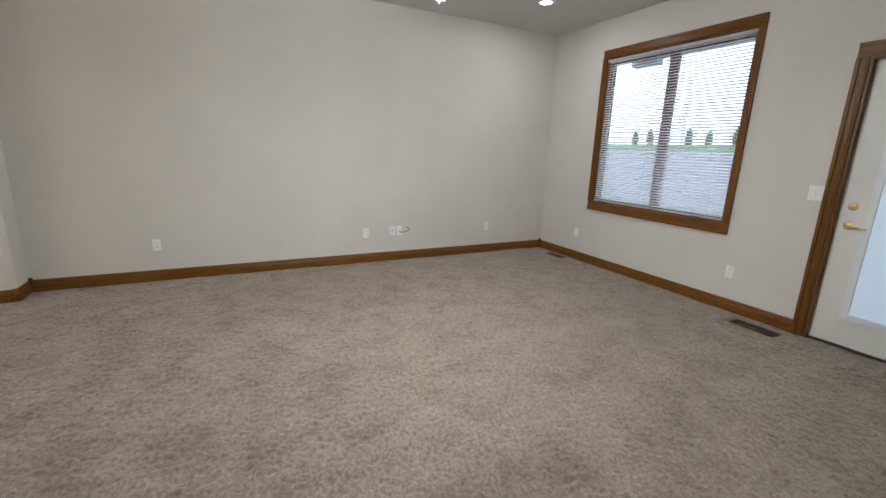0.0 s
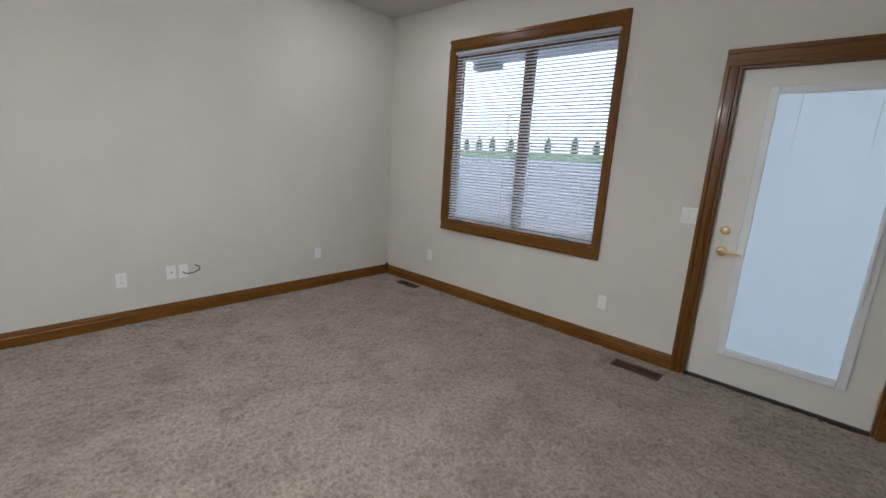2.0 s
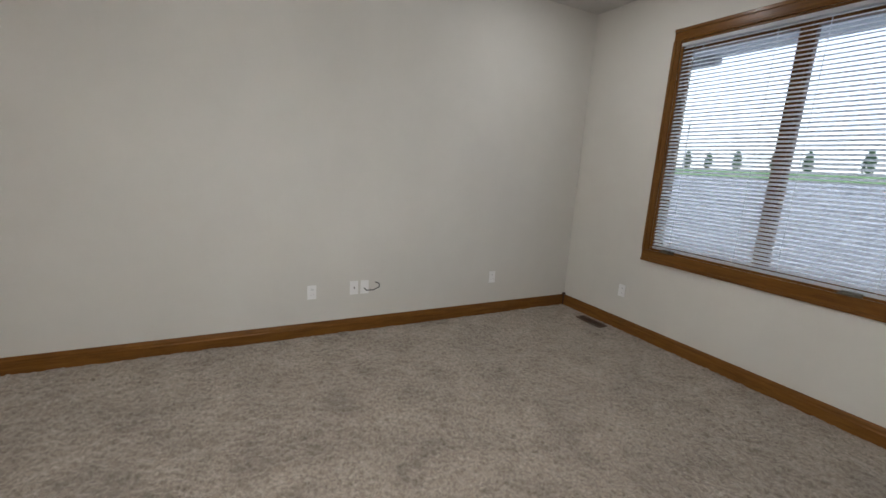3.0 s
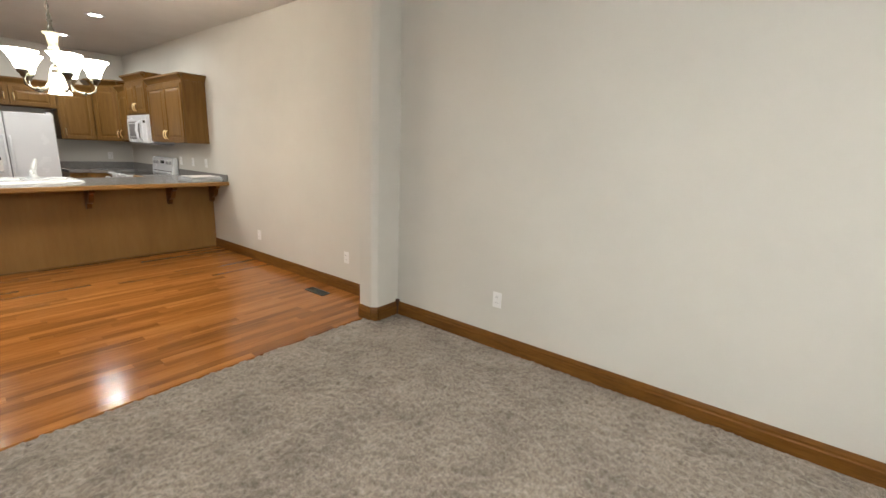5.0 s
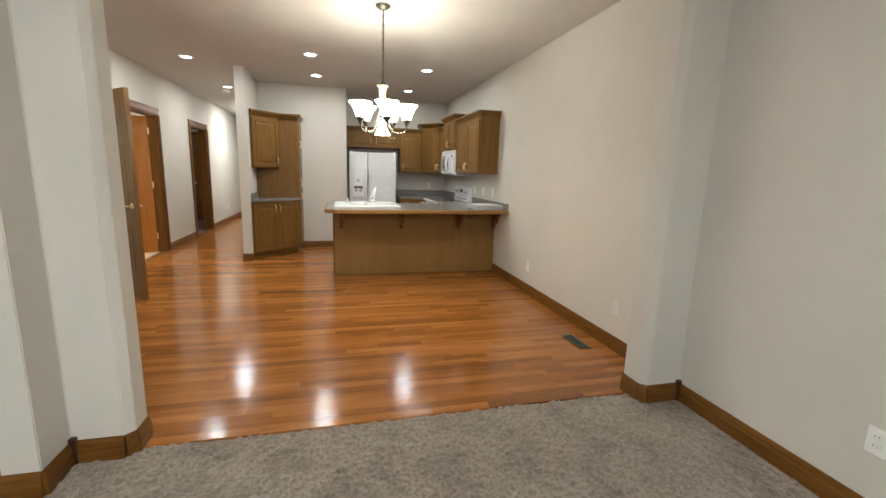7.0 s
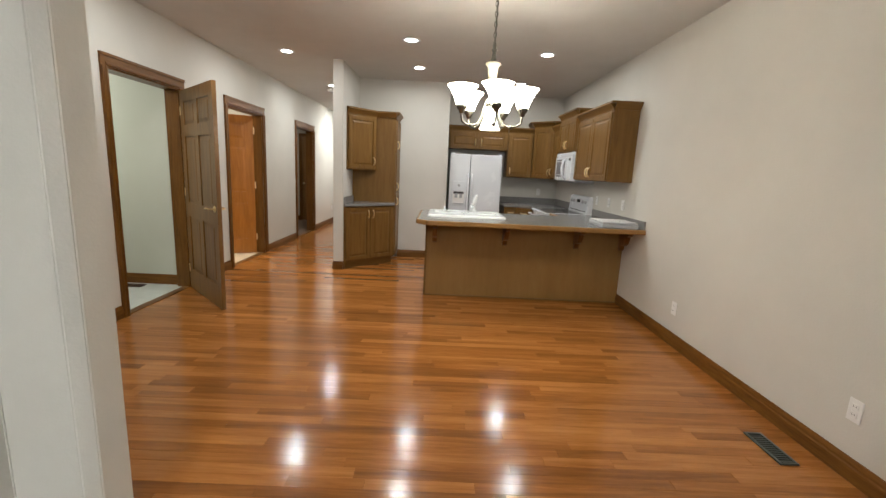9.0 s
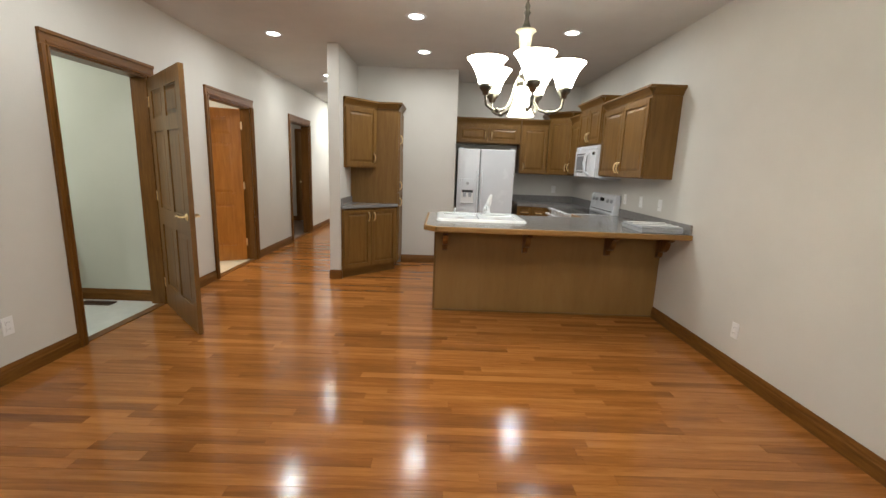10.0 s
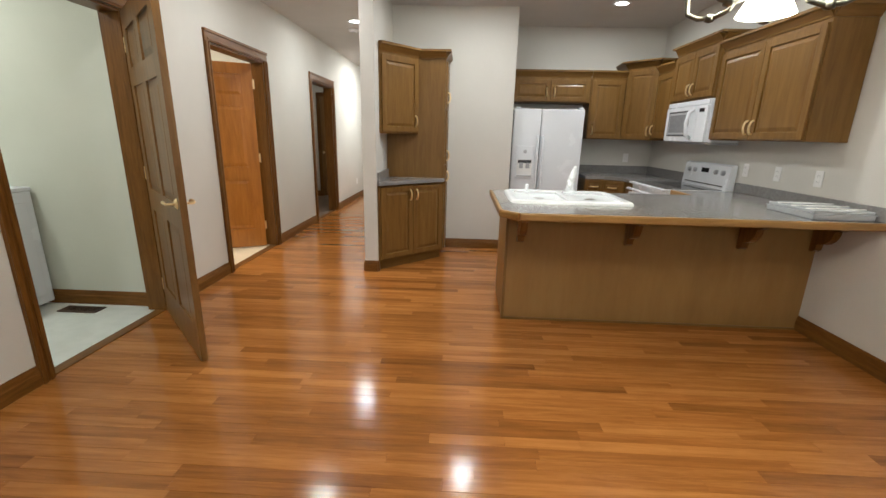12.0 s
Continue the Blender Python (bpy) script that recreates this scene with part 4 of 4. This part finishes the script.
plate("wall_outlet", (-0.25, 12.35, 1.12), 0, "white outlet plate on the kitchen wall", "outlet")
plate("wall_outlet", (WX, 7.775, 0.353), 90, "white duplex outlet below the thermostat", "outlet")
plate("wall_outlet", (WX, 15.4, 0.37), 90, "white duplex outlet in the hall", "outlet")

th = thing("thermostat", (WX, 7.82, 1.64), "white wall thermostat with small display", "thermostat")
part("case", box(WX, WX + 0.032, 7.745, 7.895, 1.59, 1.69, 0.012), PLASTIC, th)
part("display", box(WX + 0.032, WX + 0.034, 7.80, 7.86, 1.63, 1.66), GREY, th)
part("lens", box(WX + 0.032, WX + 0.035, 7.868, 7.882, 1.635, 1.66), DARK, th)


def register(at, w, d, mat, label, rz=0):
    o = thing("floor_register", at, label, "floor vent")
    m = pose(*at, 0, 0, rz)
    bm = bmesh.new()
    for q in ((-w / 2, w / 2, -d / 2, -d / 2 + 0.015), (-w / 2, w / 2, d / 2 - 0.015, d / 2), (-w / 2, -w / 2 + 0.015, -d / 2 + 0.015, d / 2 - 0.015), (w / 2 - 0.015, w / 2, -d / 2 + 0.015, d / 2 - 0.015)):
        block(bm, *q, 0.0, 0.009, 0.002)
    part("frame", bm, mat, o, m=m)
    part("well", box(-w / 2 + 0.01, w / 2 - 0.01, -d / 2 + 0.01, d / 2 - 0.01, 0.0, 0.002), CABLE, o, m=m)
    n = int((w - 0.04) / 0.018)
    for i in range(n):
        x = -w / 2 + 0.02 + i * 0.018
        part("slat", box(x, x + 0.007, -d / 2 + 0.015, d / 2 - 0.015, 0.002, 0.0075), mat, o, m=m)


register((-0.54, 0.135, 0.006), 0.30, 0.11, BROWN, "brown metal floor register in the carpet")
register((-3.11, 0.225, 0.006), 0.34, 0.12, BROWN, "brown metal floor register before the patio door")
register((-0.15, 6.745, 0.003), 0.27, 0.10, SLATE, "dark green-grey floor register in the oak floor", 90)
register((-5.39, 9.20, 0.003), 0.30, 0.11, BROWN, "brown floor register in the laundry room")


# ---- lamps ----
def can(x, y, z, watts, living=False):
    o = thing("recessed_light", (x, y, z), "round white recessed ceiling light, lit", "ceiling light", "recessed ceiling lights")
    part("trim_ring", lathe([(0.062, 0.0), (0.066, -0.006), (0.09, -0.008), (0.098, -0.002), (0.098, 0.0)], 32, (x, y, z)), WHITE, o, smooth=True)
    part("bulb", lathe([(0.0, -0.0045), (0.04, -0.004), (0.061, -0.002), (0.061, 0.0)], 24, (x, y, z)), CAN_GLOW, o, "glowing bulb")
    lamp("can_lamp", "AREA", watts, WARM, pose(x, y, z - 0.012), 0.12)


for x, y in ((-3.945, 10.13), (-2.385, 9.44), (-2.365, 10.63), (-0.88, 9.73), (-0.875, 11.33), (-3.92, 12.2), (-3.97, 8.12), (-3.9, 15.0)):
    can(x, y, KC, CAN_W * (4.0 if y > 14 else 1.25 if y > 12 else 1.0))
can(-0.945, 0.99, LC, LIVING_W)

cf = thing("bowl_ceiling_light", (-2.65, 3.04, LC), "lit glass bowl light hanging in the living room", "ceiling light")
part("canopy", lathe([(0.07, 0), (0.07, -0.02), (0.02, -0.05), (0.0, -0.05)], 24, (-2.65, 3.04, LC)), PEWTER, cf, smooth=True)
part("stem", tube([(-2.65, 3.04, LC - 0.04), (-2.65, 3.04, 2.28)], 0.01, 8), PEWTER, cf)
part("bowl", lathe([(0.0, 0.0), (0.06, 0.008), (0.12, 0.035), (0.155, 0.08), (0.16, 0.10), (0.0, 0.11)], 32, (-2.65, 3.04, 2.17)), BULB, cf, smooth=True)
part("finial", lathe([(0.0, -0.04), (0.012, -0.03), (0.006, -0.018), (0.014, -0.006), (0.0, 0.0)], 12, (-2.65, 3.04, 2.17)), PEWTER, cf, smooth=True)

sd = thing("smoke_detector", (-4.05, 12.62, KC), "round white smoke detector on the ceiling", "smoke detector")
part("case", lathe([(0.0, -0.035), (0.05, -0.033), (0.065, -0.02), (0.068, 0.0), (0.0, 0.0)], 24, (-4.05, 12.62, KC)), PLASTIC, sd, smooth=True)
part("sensor_ring", lathe([(0.02, -0.038), (0.03, -0.038), (0.03, -0.03), (0.02, -0.03)], 20, (-4.05, 12.62, KC)), GREY, sd)

# chandelier
CX, CY = -1.70, 7.60
ch = thing("chandelier", (CX, CY, KC), "pewter chandelier with five upturned frosted glass shades", "chandelier")
part("canopy", lathe([(0.065, 0.0), (0.062, -0.012), (0.04, -0.03), (0.012, -0.04), (0.0, -0.04)], 24, (CX, CY, KC)), PEWTER, ch, smooth=True)
z = KC - 0.045
i = 0
while z > 2.20:
    ring = []
    for k in range(13):
        a = 2 * math.pi * k / 12
        u, v = 0.009 * math.cos(a), 0.02 * math.sin(a)
        ring.append((CX + (u if i % 2 else 0), CY + (0 if i % 2 else u), z - 0.016 + v))
    part("chain_link", tube(ring, 0.0028, 6), PEWTER, ch)
    z -= 0.031
    i += 1
part("cord", tube([(CX + 0.004, CY + 0.004, KC - 0.04), (CX + 0.004, CY + 0.004, 2.18)], 0.003, 6), CABLE, ch)
part("finial", lathe([(0.0, 2.17), (0.008, 2.165), (0.013, 2.155), (0.008, 2.14), (0.017, 2.128), (0.009, 2.112), (0.012, 2.09), (0.02, 2.07), (0.02, 2.06), (0.0, 2.055)], 16, (CX, CY, 0)), PEWTER, ch, smooth=True)
part("glass_column", lathe([(0.045, 2.055), (0.05, 2.045), (0.032, 2.03), (0.026, 1.97), (0.03, 1.95), (0.0, 1.945)], 20, (CX, CY, 0)), SMOKE, ch, "clear glass centre column", True)
part("centre_post", lathe([(0.0, 2.06), (0.01, 2.055), (0.01, 1.86), (0.026, 1.84), (0.034, 1.82), (0.026, 1.80), (0.0, 1.795)], 16, (CX, CY, 0)), PEWTER, ch, smooth=True)
SH = [(0.030, 0.0), (0.036, 0.012), (0.044, 0.04), (0.056, 0.066), (0.071, 0.092), (0.087, 0.112), (0.092, 0.118), (0.086, 0.116), (0.068, 0.094), (0.053, 0.068), (0.041, 0.042), (0.030, 0.012), (0.0, 0.008)]
for k in range(5):
    a = radians(-90 + 72 * k + 4)
    dx, dy = math.cos(a), math.sin(a)
    R = 0.195
    arm = [(0.03, 1.83), (0.045, 1.78), (0.06, 1.73), (0.085, 1.692), (0.12, 1.68), (0.16, 1.683), (0.19, 1.70), (R, 1.73), (R, 1.75)]
    fine_pts = []
    for (r0, z0), (r1, z1) in zip(arm, arm[1:]):
        fine_pts += [(CX + dx * (r0 + (r1 - r0) * s / 3), CY + dy * (r0 + (r1 - r0) * s / 3), z0 + (z1 - z0) * s / 3) for s in range(3)]
    fine_pts.append((CX + dx * R, CY + dy * R, 1.75))
    ar = part("arm", tube(fine_pts, 0.0065, 8), PEWTER, ch, "curved pewter arm", True)
    part("collar", lathe([(0.0, -0.012), (0.012, -0.008), (0.012, 0.008), (0.0, 0.012)], 12), PEWTER, ar, "", True, Matrix.Translation((CX + dx * 0.13, CY + dy * 0.13, 1.68)))
    part("socket", lathe([(0.0, 1.742), (0.016, 1.745), (0.018, 1.76), (0.03, 1.77), (0.034, 1.79), (0.03, 1.795), (0.0, 1.796)], 18, (CX + dx * R, CY + dy * R, 0)), PEWTER, ar, "ribbed pewter socket cup", True)
    part("shade", lathe(SH, 28, (CX + dx * R, CY + dy * R, 1.785)), SHADE_GLOW, ch, "lit frosted bell shade", True)
part("down_shade", lathe([(0.0, 1.80), (0.024, 1.798), (0.028, 1.785), (0.034, 1.75), (0.046, 1.70), (0.064, 1.664), (0.060, 1.664), (0.042, 1.70), (0.024, 1.76), (0.0, 1.78)], 28, (CX, CY, 0)), DOWN_GLOW, ch, "lit frosted down shade", True)

grow = Matrix.Translation((CX, CY, 1.945)) @ Matrix.Scale(1.07, 4) @ Matrix.Translation((-CX, -CY, -1.9))
for ob in ch.children_recursive:
    if ob.name.split(".")[0] not in ("canopy", "chain_link", "cord"):
        ob.data.transform(grow)

for nm, x, y in (("laundry", -6.0, 8.4), ("bathroom", -6.0, 10.7), ("far room", -6.2, 14.2)):
    dl_ = thing("dome_light", (x, y, KC), f"lit frosted dome light on the {nm} ceiling", "ceiling light")
    part("base", lathe([(0.15, 0.0), (0.15, -0.02), (0.0, -0.02)], 24, (x, y, KC)), WHITE, dl_)
    part("dome", lathe([(0.14, -0.021), (0.12, -0.06), (0.07, -0.09), (0.0, -0.10)], 24, (x, y, KC)), DOME_GLOW, dl_, smooth=True)
    lamp("dome_lamp", "AREA", {"laundry": 5.0, "bathroom": 13.0, "far room": 1.6}[nm], (1.0, 0.96, 0.86) if nm == "laundry" else (1.0, 0.84, 0.62), pose(x, y, KC - 0.11), 0.28)

# ---- laundry, bathroom, bedroom ----
ws = thing("washing_machine", (-6.2, 8.95, 0), "white washing machine against the laundry wall", "washing machine")
part("cabinet", box(-6.38, -5.70, 8.60, 9.31, 0.03, 0.90, 0.015), WHITE, ws)
part("top", box(-6.385, -5.695, 8.595, 9.312, 0.902, 0.93, 0.01), WHITE, ws)
part("front_panel", box(-5.698, -5.69, 8.64, 9.25, 0.10, 0.82, 0.006), WHITE, ws)
part("toe_strip", box(-6.46, -5.82, 8.62, 9.27, 0.0, 0.03), DARK, ws)
vn = thing("bathroom_vanity", (-6.9, 13.9, 0), "dark oak vanity with white basin seen through the doorway", "vanity")
part("cabinet", box(-7.29, -6.75, 13.5, 15.0, 0.1, 0.80, 0.004), CAB, vn)
part("toe_kick", box(-7.29, -6.80, 13.52, 14.98, 0.0, 0.1), DARK, vn)
part("top", box(-7.295, -6.72, 13.48, 15.02, 0.80, 0.84, 0.006), DARK, vn)
part("faucet", tube([(-7.1, 14.2, 0.84), (-7.1, 14.2, 0.98), (-7.02, 14.2, 1.0), (-6.98, 14.2, 0.96)], 0.012, 10), PEWTER, vn, "chrome faucet", True)

cd = thing("closet_door", (-5.2, 15.58, 0), "closed dark oak closet door in the far room", "door")
part("side_casing", box(-5.63, -5.55, 15.575, 15.598, 0.0, 2.1, 0.004), TRIM_Z, cd)
part("side_casing", box(-4.98, -4.92, 15.575, 15.598, 0.0, 2.1, 0.004), TRIM_Z, cd)
part("head_casing", box(-5.63, -4.92, 15.575, 15.598, 2.1, 2.18, 0.004), TRIM_X, cd)
part("leaf", box(-5.55, -4.98, 15.582, 15.598, 0.01, 2.1), DOOR_W, cd)
part("knob", lathe([(0.0, 0.06), (0.02, 0.055), (0.026, 0.04), (0.02, 0.025), (0.01, 0.02), (0.01, 0.0)], 16), BRASS, cd, "brass knob", True, pose(-5.5, 15.582, 0.95, 90))
baseboard((-5.63, 15.6), (-7.3, 15.6))

# ---- outdoors ----
prof = [(-0.15, -0.12), (-5, -0.2), (-7, 0.05), (-14, 0.9), (-23, 1.72), (-40, 2.65), (-60, 2.8), (-200, 3.0), (-2500, 3.0)]
bm = bmesh.new()
xs = [-2500, -200, -60, -30] + [-20 + 2 * i for i in range(36)] + [80, 200, 2500]
grid_ = [[bm.verts.new((x, y, z + (0.06 * noise.noise(Vector((x, y, 0))) if -60 < x < 70 and -60 < y < -6 else 0))) for x in xs] for y, z in prof]
for r0, r1 in zip(grid_, grid_[1:]):
    for i in range(len(xs) - 1):
        bm.faces.new((r0[i], r0[i + 1], r1[i + 1], r1[i]))
gd = structure("ground", bm, ROCK, "grey stone bank rising to a lawn", "ground")
gd.data.materials.append(GRASS)
for f in gd.data.polygons:
    if f.center.y < -22.9:
        f.material_index = 1
bm = bmesh.new()
rng = random.Random(4)
for i in range(700):
    x, y = rng.uniform(-4, 26), rng.uniform(-21, -6.5)
    zz = 0.03 + (-7 - y) * 0.112
    s = rng.uniform(0.06, 0.17)
    vs = [bm.verts.new((x + s * rng.uniform(0.7, 1.1) * a, y + s * rng.uniform(0.7, 1.1) * b, zz + s * c * rng.uniform(0.4, 0.7))) for a, b, c in ((-1, -1, -1), (1, -1, -1), (1, 1, -1), (-1, 1, -1), (-0.6, -0.6, 1), (0.6, -0.6, 1), (0.6, 0.6, 1), (-0.6, 0.6, 1))]
    for q in ((4, 5, 6, 7), (0, 1, 5, 4), (1, 2, 6, 5), (2, 3, 7, 6), (3, 0, 4, 7)):
        bm.faces.new([vs[j] for j in q])
tagged(part("landscape_rocks", bm, ROCK), "rough grey landscaping stones on the bank", "rocks", kind="stuff")


def cypress(x, y, z, h, seed):
    r = random.Random(seed)
    o = thing("arborvitae", (x, y, z), "narrow dark green columnar evergreen on the lawn", "tree", "row of evergreens")
    part("trunk", lathe([(0.06, 0), (0.05, h * 0.4), (0.01, h * 0.9)], 8, (x, y, z)), TRIM_Z, o)
    bm = bmesh.new()
    for i in range(420):
        t = r.random() ** 0.8
        rad = (0.46 * math.sin(math.pi * min(1, (t * 0.72 + 0.28))) ** 0.8 + 0.03) * h / 2.2 * r.uniform(0.6, 1.08)
        a = r.uniform(0, 2 * math.pi)
        c = Vector((x + rad * math.cos(a), y + rad * math.sin(a), z + 0.08 + t * h * 0.95))
        s = r.uniform(0.05, 0.11)
        up = Vector((math.cos(a) * 0.4, math.sin(a) * 0.4, 1)).normalized() * s * 1.8
        sd_ = Vector((-math.sin(a), math.cos(a), r.uniform(-0.4, 0.4))) * s
        vs = [bm.verts.new(c - up * 0.6), bm.verts.new(c + sd_), bm.verts.new(c + up), bm.verts.new(c - sd_)]
        bm.faces.new(vs)
    part("crown", bm, LEAF, o)


for i, (x, h) in enumerate(((31.9, 1.6), (29.9, 1.75), (27.8, 1.8), (25.1, 1.7), (22.9, 1.5), (20.2, 1.75), (17.0, 1.9), (14.6, 1.6), (10.8, 1.8))):
    cypress(x, -40, 2.6, h, i)
ev = structure("trim", box(-2.95, 0.6, -2.4, -0.15, 2.955, 3.1), SOFFIT, "pale painted porch soffit outside the window", "soffit")
pl_ = thing("porch_light", (0.4, -2.3, 2.95), "small grey downlight bracket under the eave", "outdoor light")
part("bracket", box(0.16, 0.66, -2.38, -2.2, 2.85, 2.953, 0.04), GREY, pl_)
lp = thing("street_lamp", (17.5, -28.0, 2.3), "thin grey lamp post beyond the lawn", "street lamp")
part("post", tube([(17.5, -28, 2.2), (17.5, -28, 5.4)], 0.06, 8), GREY, lp)
part("head", box(17.2, 17.6, -28.1, -27.9, 5.4, 5.5, 0.02), GREY, lp)

# ---- floors ----
structure("subfloor", box(-7.45, 0.3, 5.93, 17.75, -0.1, -0.012), GAP, "dark joints under the oak strips", "floor")
structure("floor_living_base", box(-6.35, 0.3, -0.15, 5.93, -0.1, -0.012), GAP, "base under the carpet", "floor")
structure("floor_laundry", box(-7.3, -4.84, 7.62, 9.33, -0.012, 0.002), VINYL, "pale grey vinyl laundry floor", "floor")
structure("floor_bathroom", box(-7.3, -4.84, 9.45, 12.1, -0.012, 0.002), TILE, "cream tiled bathroom floor", "floor")
structure("floor_bedroom", box(-7.3, -4.84, 12.22, 15.6, -0.012, 0.002), UMBER, "dark brown floor of the far room", "floor")
for a, b in ((8.318, 9.272), (10.253, 11.297), (12.823, 13.847)):
    structure("trim", box(-4.84, -4.765, a + 0.018, b - 0.018, -0.012, 0.006, 0.002), TRIM_Y, "oak threshold strip in the doorway", "threshold")

# carpet with a tufted surface
sx, sy = 0.0125, 0.0125
nx, ny = int(6.2 / sx), int(5.93 / sy)
rs = np.random.RandomState(3)
gx, gy = np.meshgrid(np.linspace(-6.2, 0.0, nx), np.linspace(0.0, 5.93, ny))
tuft = rs.rand(ny // 2 + 1, nx // 2 + 1)[np.arange(ny)[:, None] // 2, np.arange(nx)[None, :] // 2]
gz = rs.rand(ny, nx) * 0.008 + tuft * 0.013 + 0.003 * np.sin(gx * 3.1 + 2 * np.sin(gy * 2.3)) * np.sin(gy * 4.0)
gx = gx + (rs.rand(ny, nx) - 0.5) * sx * 0.7
gy = gy + (rs.rand(ny, nx) - 0.5) * sy * 0.7
gx[:, -1] = 0.0
gy[0, :], gy[-1, :] = 0.0, 5.93
gz -= 0.010
gz[-1, :] = -0.012
me = bpy.data.meshes.new("carpet")
idx = np.arange(nx * ny).reshape(ny, nx)
quads = np.stack([idx[:-1, :-1], idx[:-1, 1:], idx[1:, 1:], idx[1:, :-1]], -1).reshape(-1, 4)
me.vertices.add(nx * ny)
me.vertices.foreach_set("co", np.stack([gx, gy, gz], -1).astype(np.float32).ravel())
me.loops.add(quads.size)
me.loops.foreach_set("vertex_index", quads.astype(np.int32).ravel())
me.polygons.add(len(quads))
me.polygons.foreach_set("loop_start", np.arange(0, quads.size, 4, dtype=np.int32))
me.update(calc_edges=True)
me.validate()
me.materials.append(CARPET)
tagged(new("carpet", me), "speckled beige cut-pile carpet", "carpet", kind="structure")

# oak strips
floor = thing("floor_oak", (-2.3, 9.0, 0), "glossy golden oak strip floor", "floor")
tagged(floor, kind="structure")
PW = 0.067


def strip_mesh(bm, x0, x1, y0, y1, z, tilt=0.0):
    c, z1 = 0.0007, z + tilt
    lo = [bm.verts.new(v) for v in ((x0, y0, -0.012), (x1, y0, -0.012), (x1, y1, -0.012), (x0, y1, -0.012))]
    md_ = [bm.verts.new(v) for v in ((x0, y0, z - c), (x1, y0, z - c), (x1, y1, z1 - c), (x0, y1, z1 - c))]
    hi = [bm.verts.new(v) for v in ((x0 + c, y0 + c, z), (x1 - c, y0 + c, z), (x1 - c, y1 - c, z1), (x0 + c, y1 - c, z1))]
    bm.faces.new(hi)
    for p, q in ((lo, md_), (md_, hi)):
        for i in range(4):
            j = (i + 1) % 4
            bm.faces.new((p[i], p[j], q[j], q[i]))


lengths = [0.35, 0.5, 0.65, 0.8, 0.95, 1.1, 1.3, 1.5]
shared = {}
rest = bmesh.new()
pr_ = random.Random(11)
count, y = 0, 5.935
while y < 17.6:
    x, x_end = -4.76 - pr_.uniform(0, 0.6) if y > 6.07 else -6.2, 0.075
    x = max(x, -4.84) if y > 6.07 else x
    first_len = pr_.uniform(0.25, 1.2)
    lim = -3.45 if y > 12.4 else x_end
    while x < lim - 0.02:
        L = first_len if first_len else pr_.choice(lengths)
        first_len = 0
        z = pr_.uniform(-0.0005, 0.0003)
        whole = x + L < lim - 0.25
        x1 = x + L if whole else lim
        if count < 300 and y < 9.36 and L in lengths and whole:
            if L not in shared:
                bm = bmesh.new()
                strip_mesh(bm, -L / 2 + 0.00015, L / 2 - 0.00015, -PW / 2 + 0.00015, PW / 2 - 0.00015, 0)
                o = part("plank", bm, PLANK, floor)
                o.matrix_parent_inverse = Matrix.Identity(4)
                shared[L] = o.data
            else:
                o = new("plank", shared[L])
                o.parent = floor
            o.location = (x + L / 2 + 2.3, y + PW / 2 - 9.0, z)
            o.rotation_euler = (pr_.uniform(-0.008, 0.008), pr_.uniform(-0.0006, 0.0006), 0)
            count += 1
        else:
            strip_mesh(rest, x + 0.00015, x1 - 0.00015, y + 0.00015, y + PW - 0.00015, z, pr_.uniform(-0.0006, 0.0006))
        x = x1
    y += PW
tagged(part("plank_field", rest, PLANK_J, floor), kind="stuff")
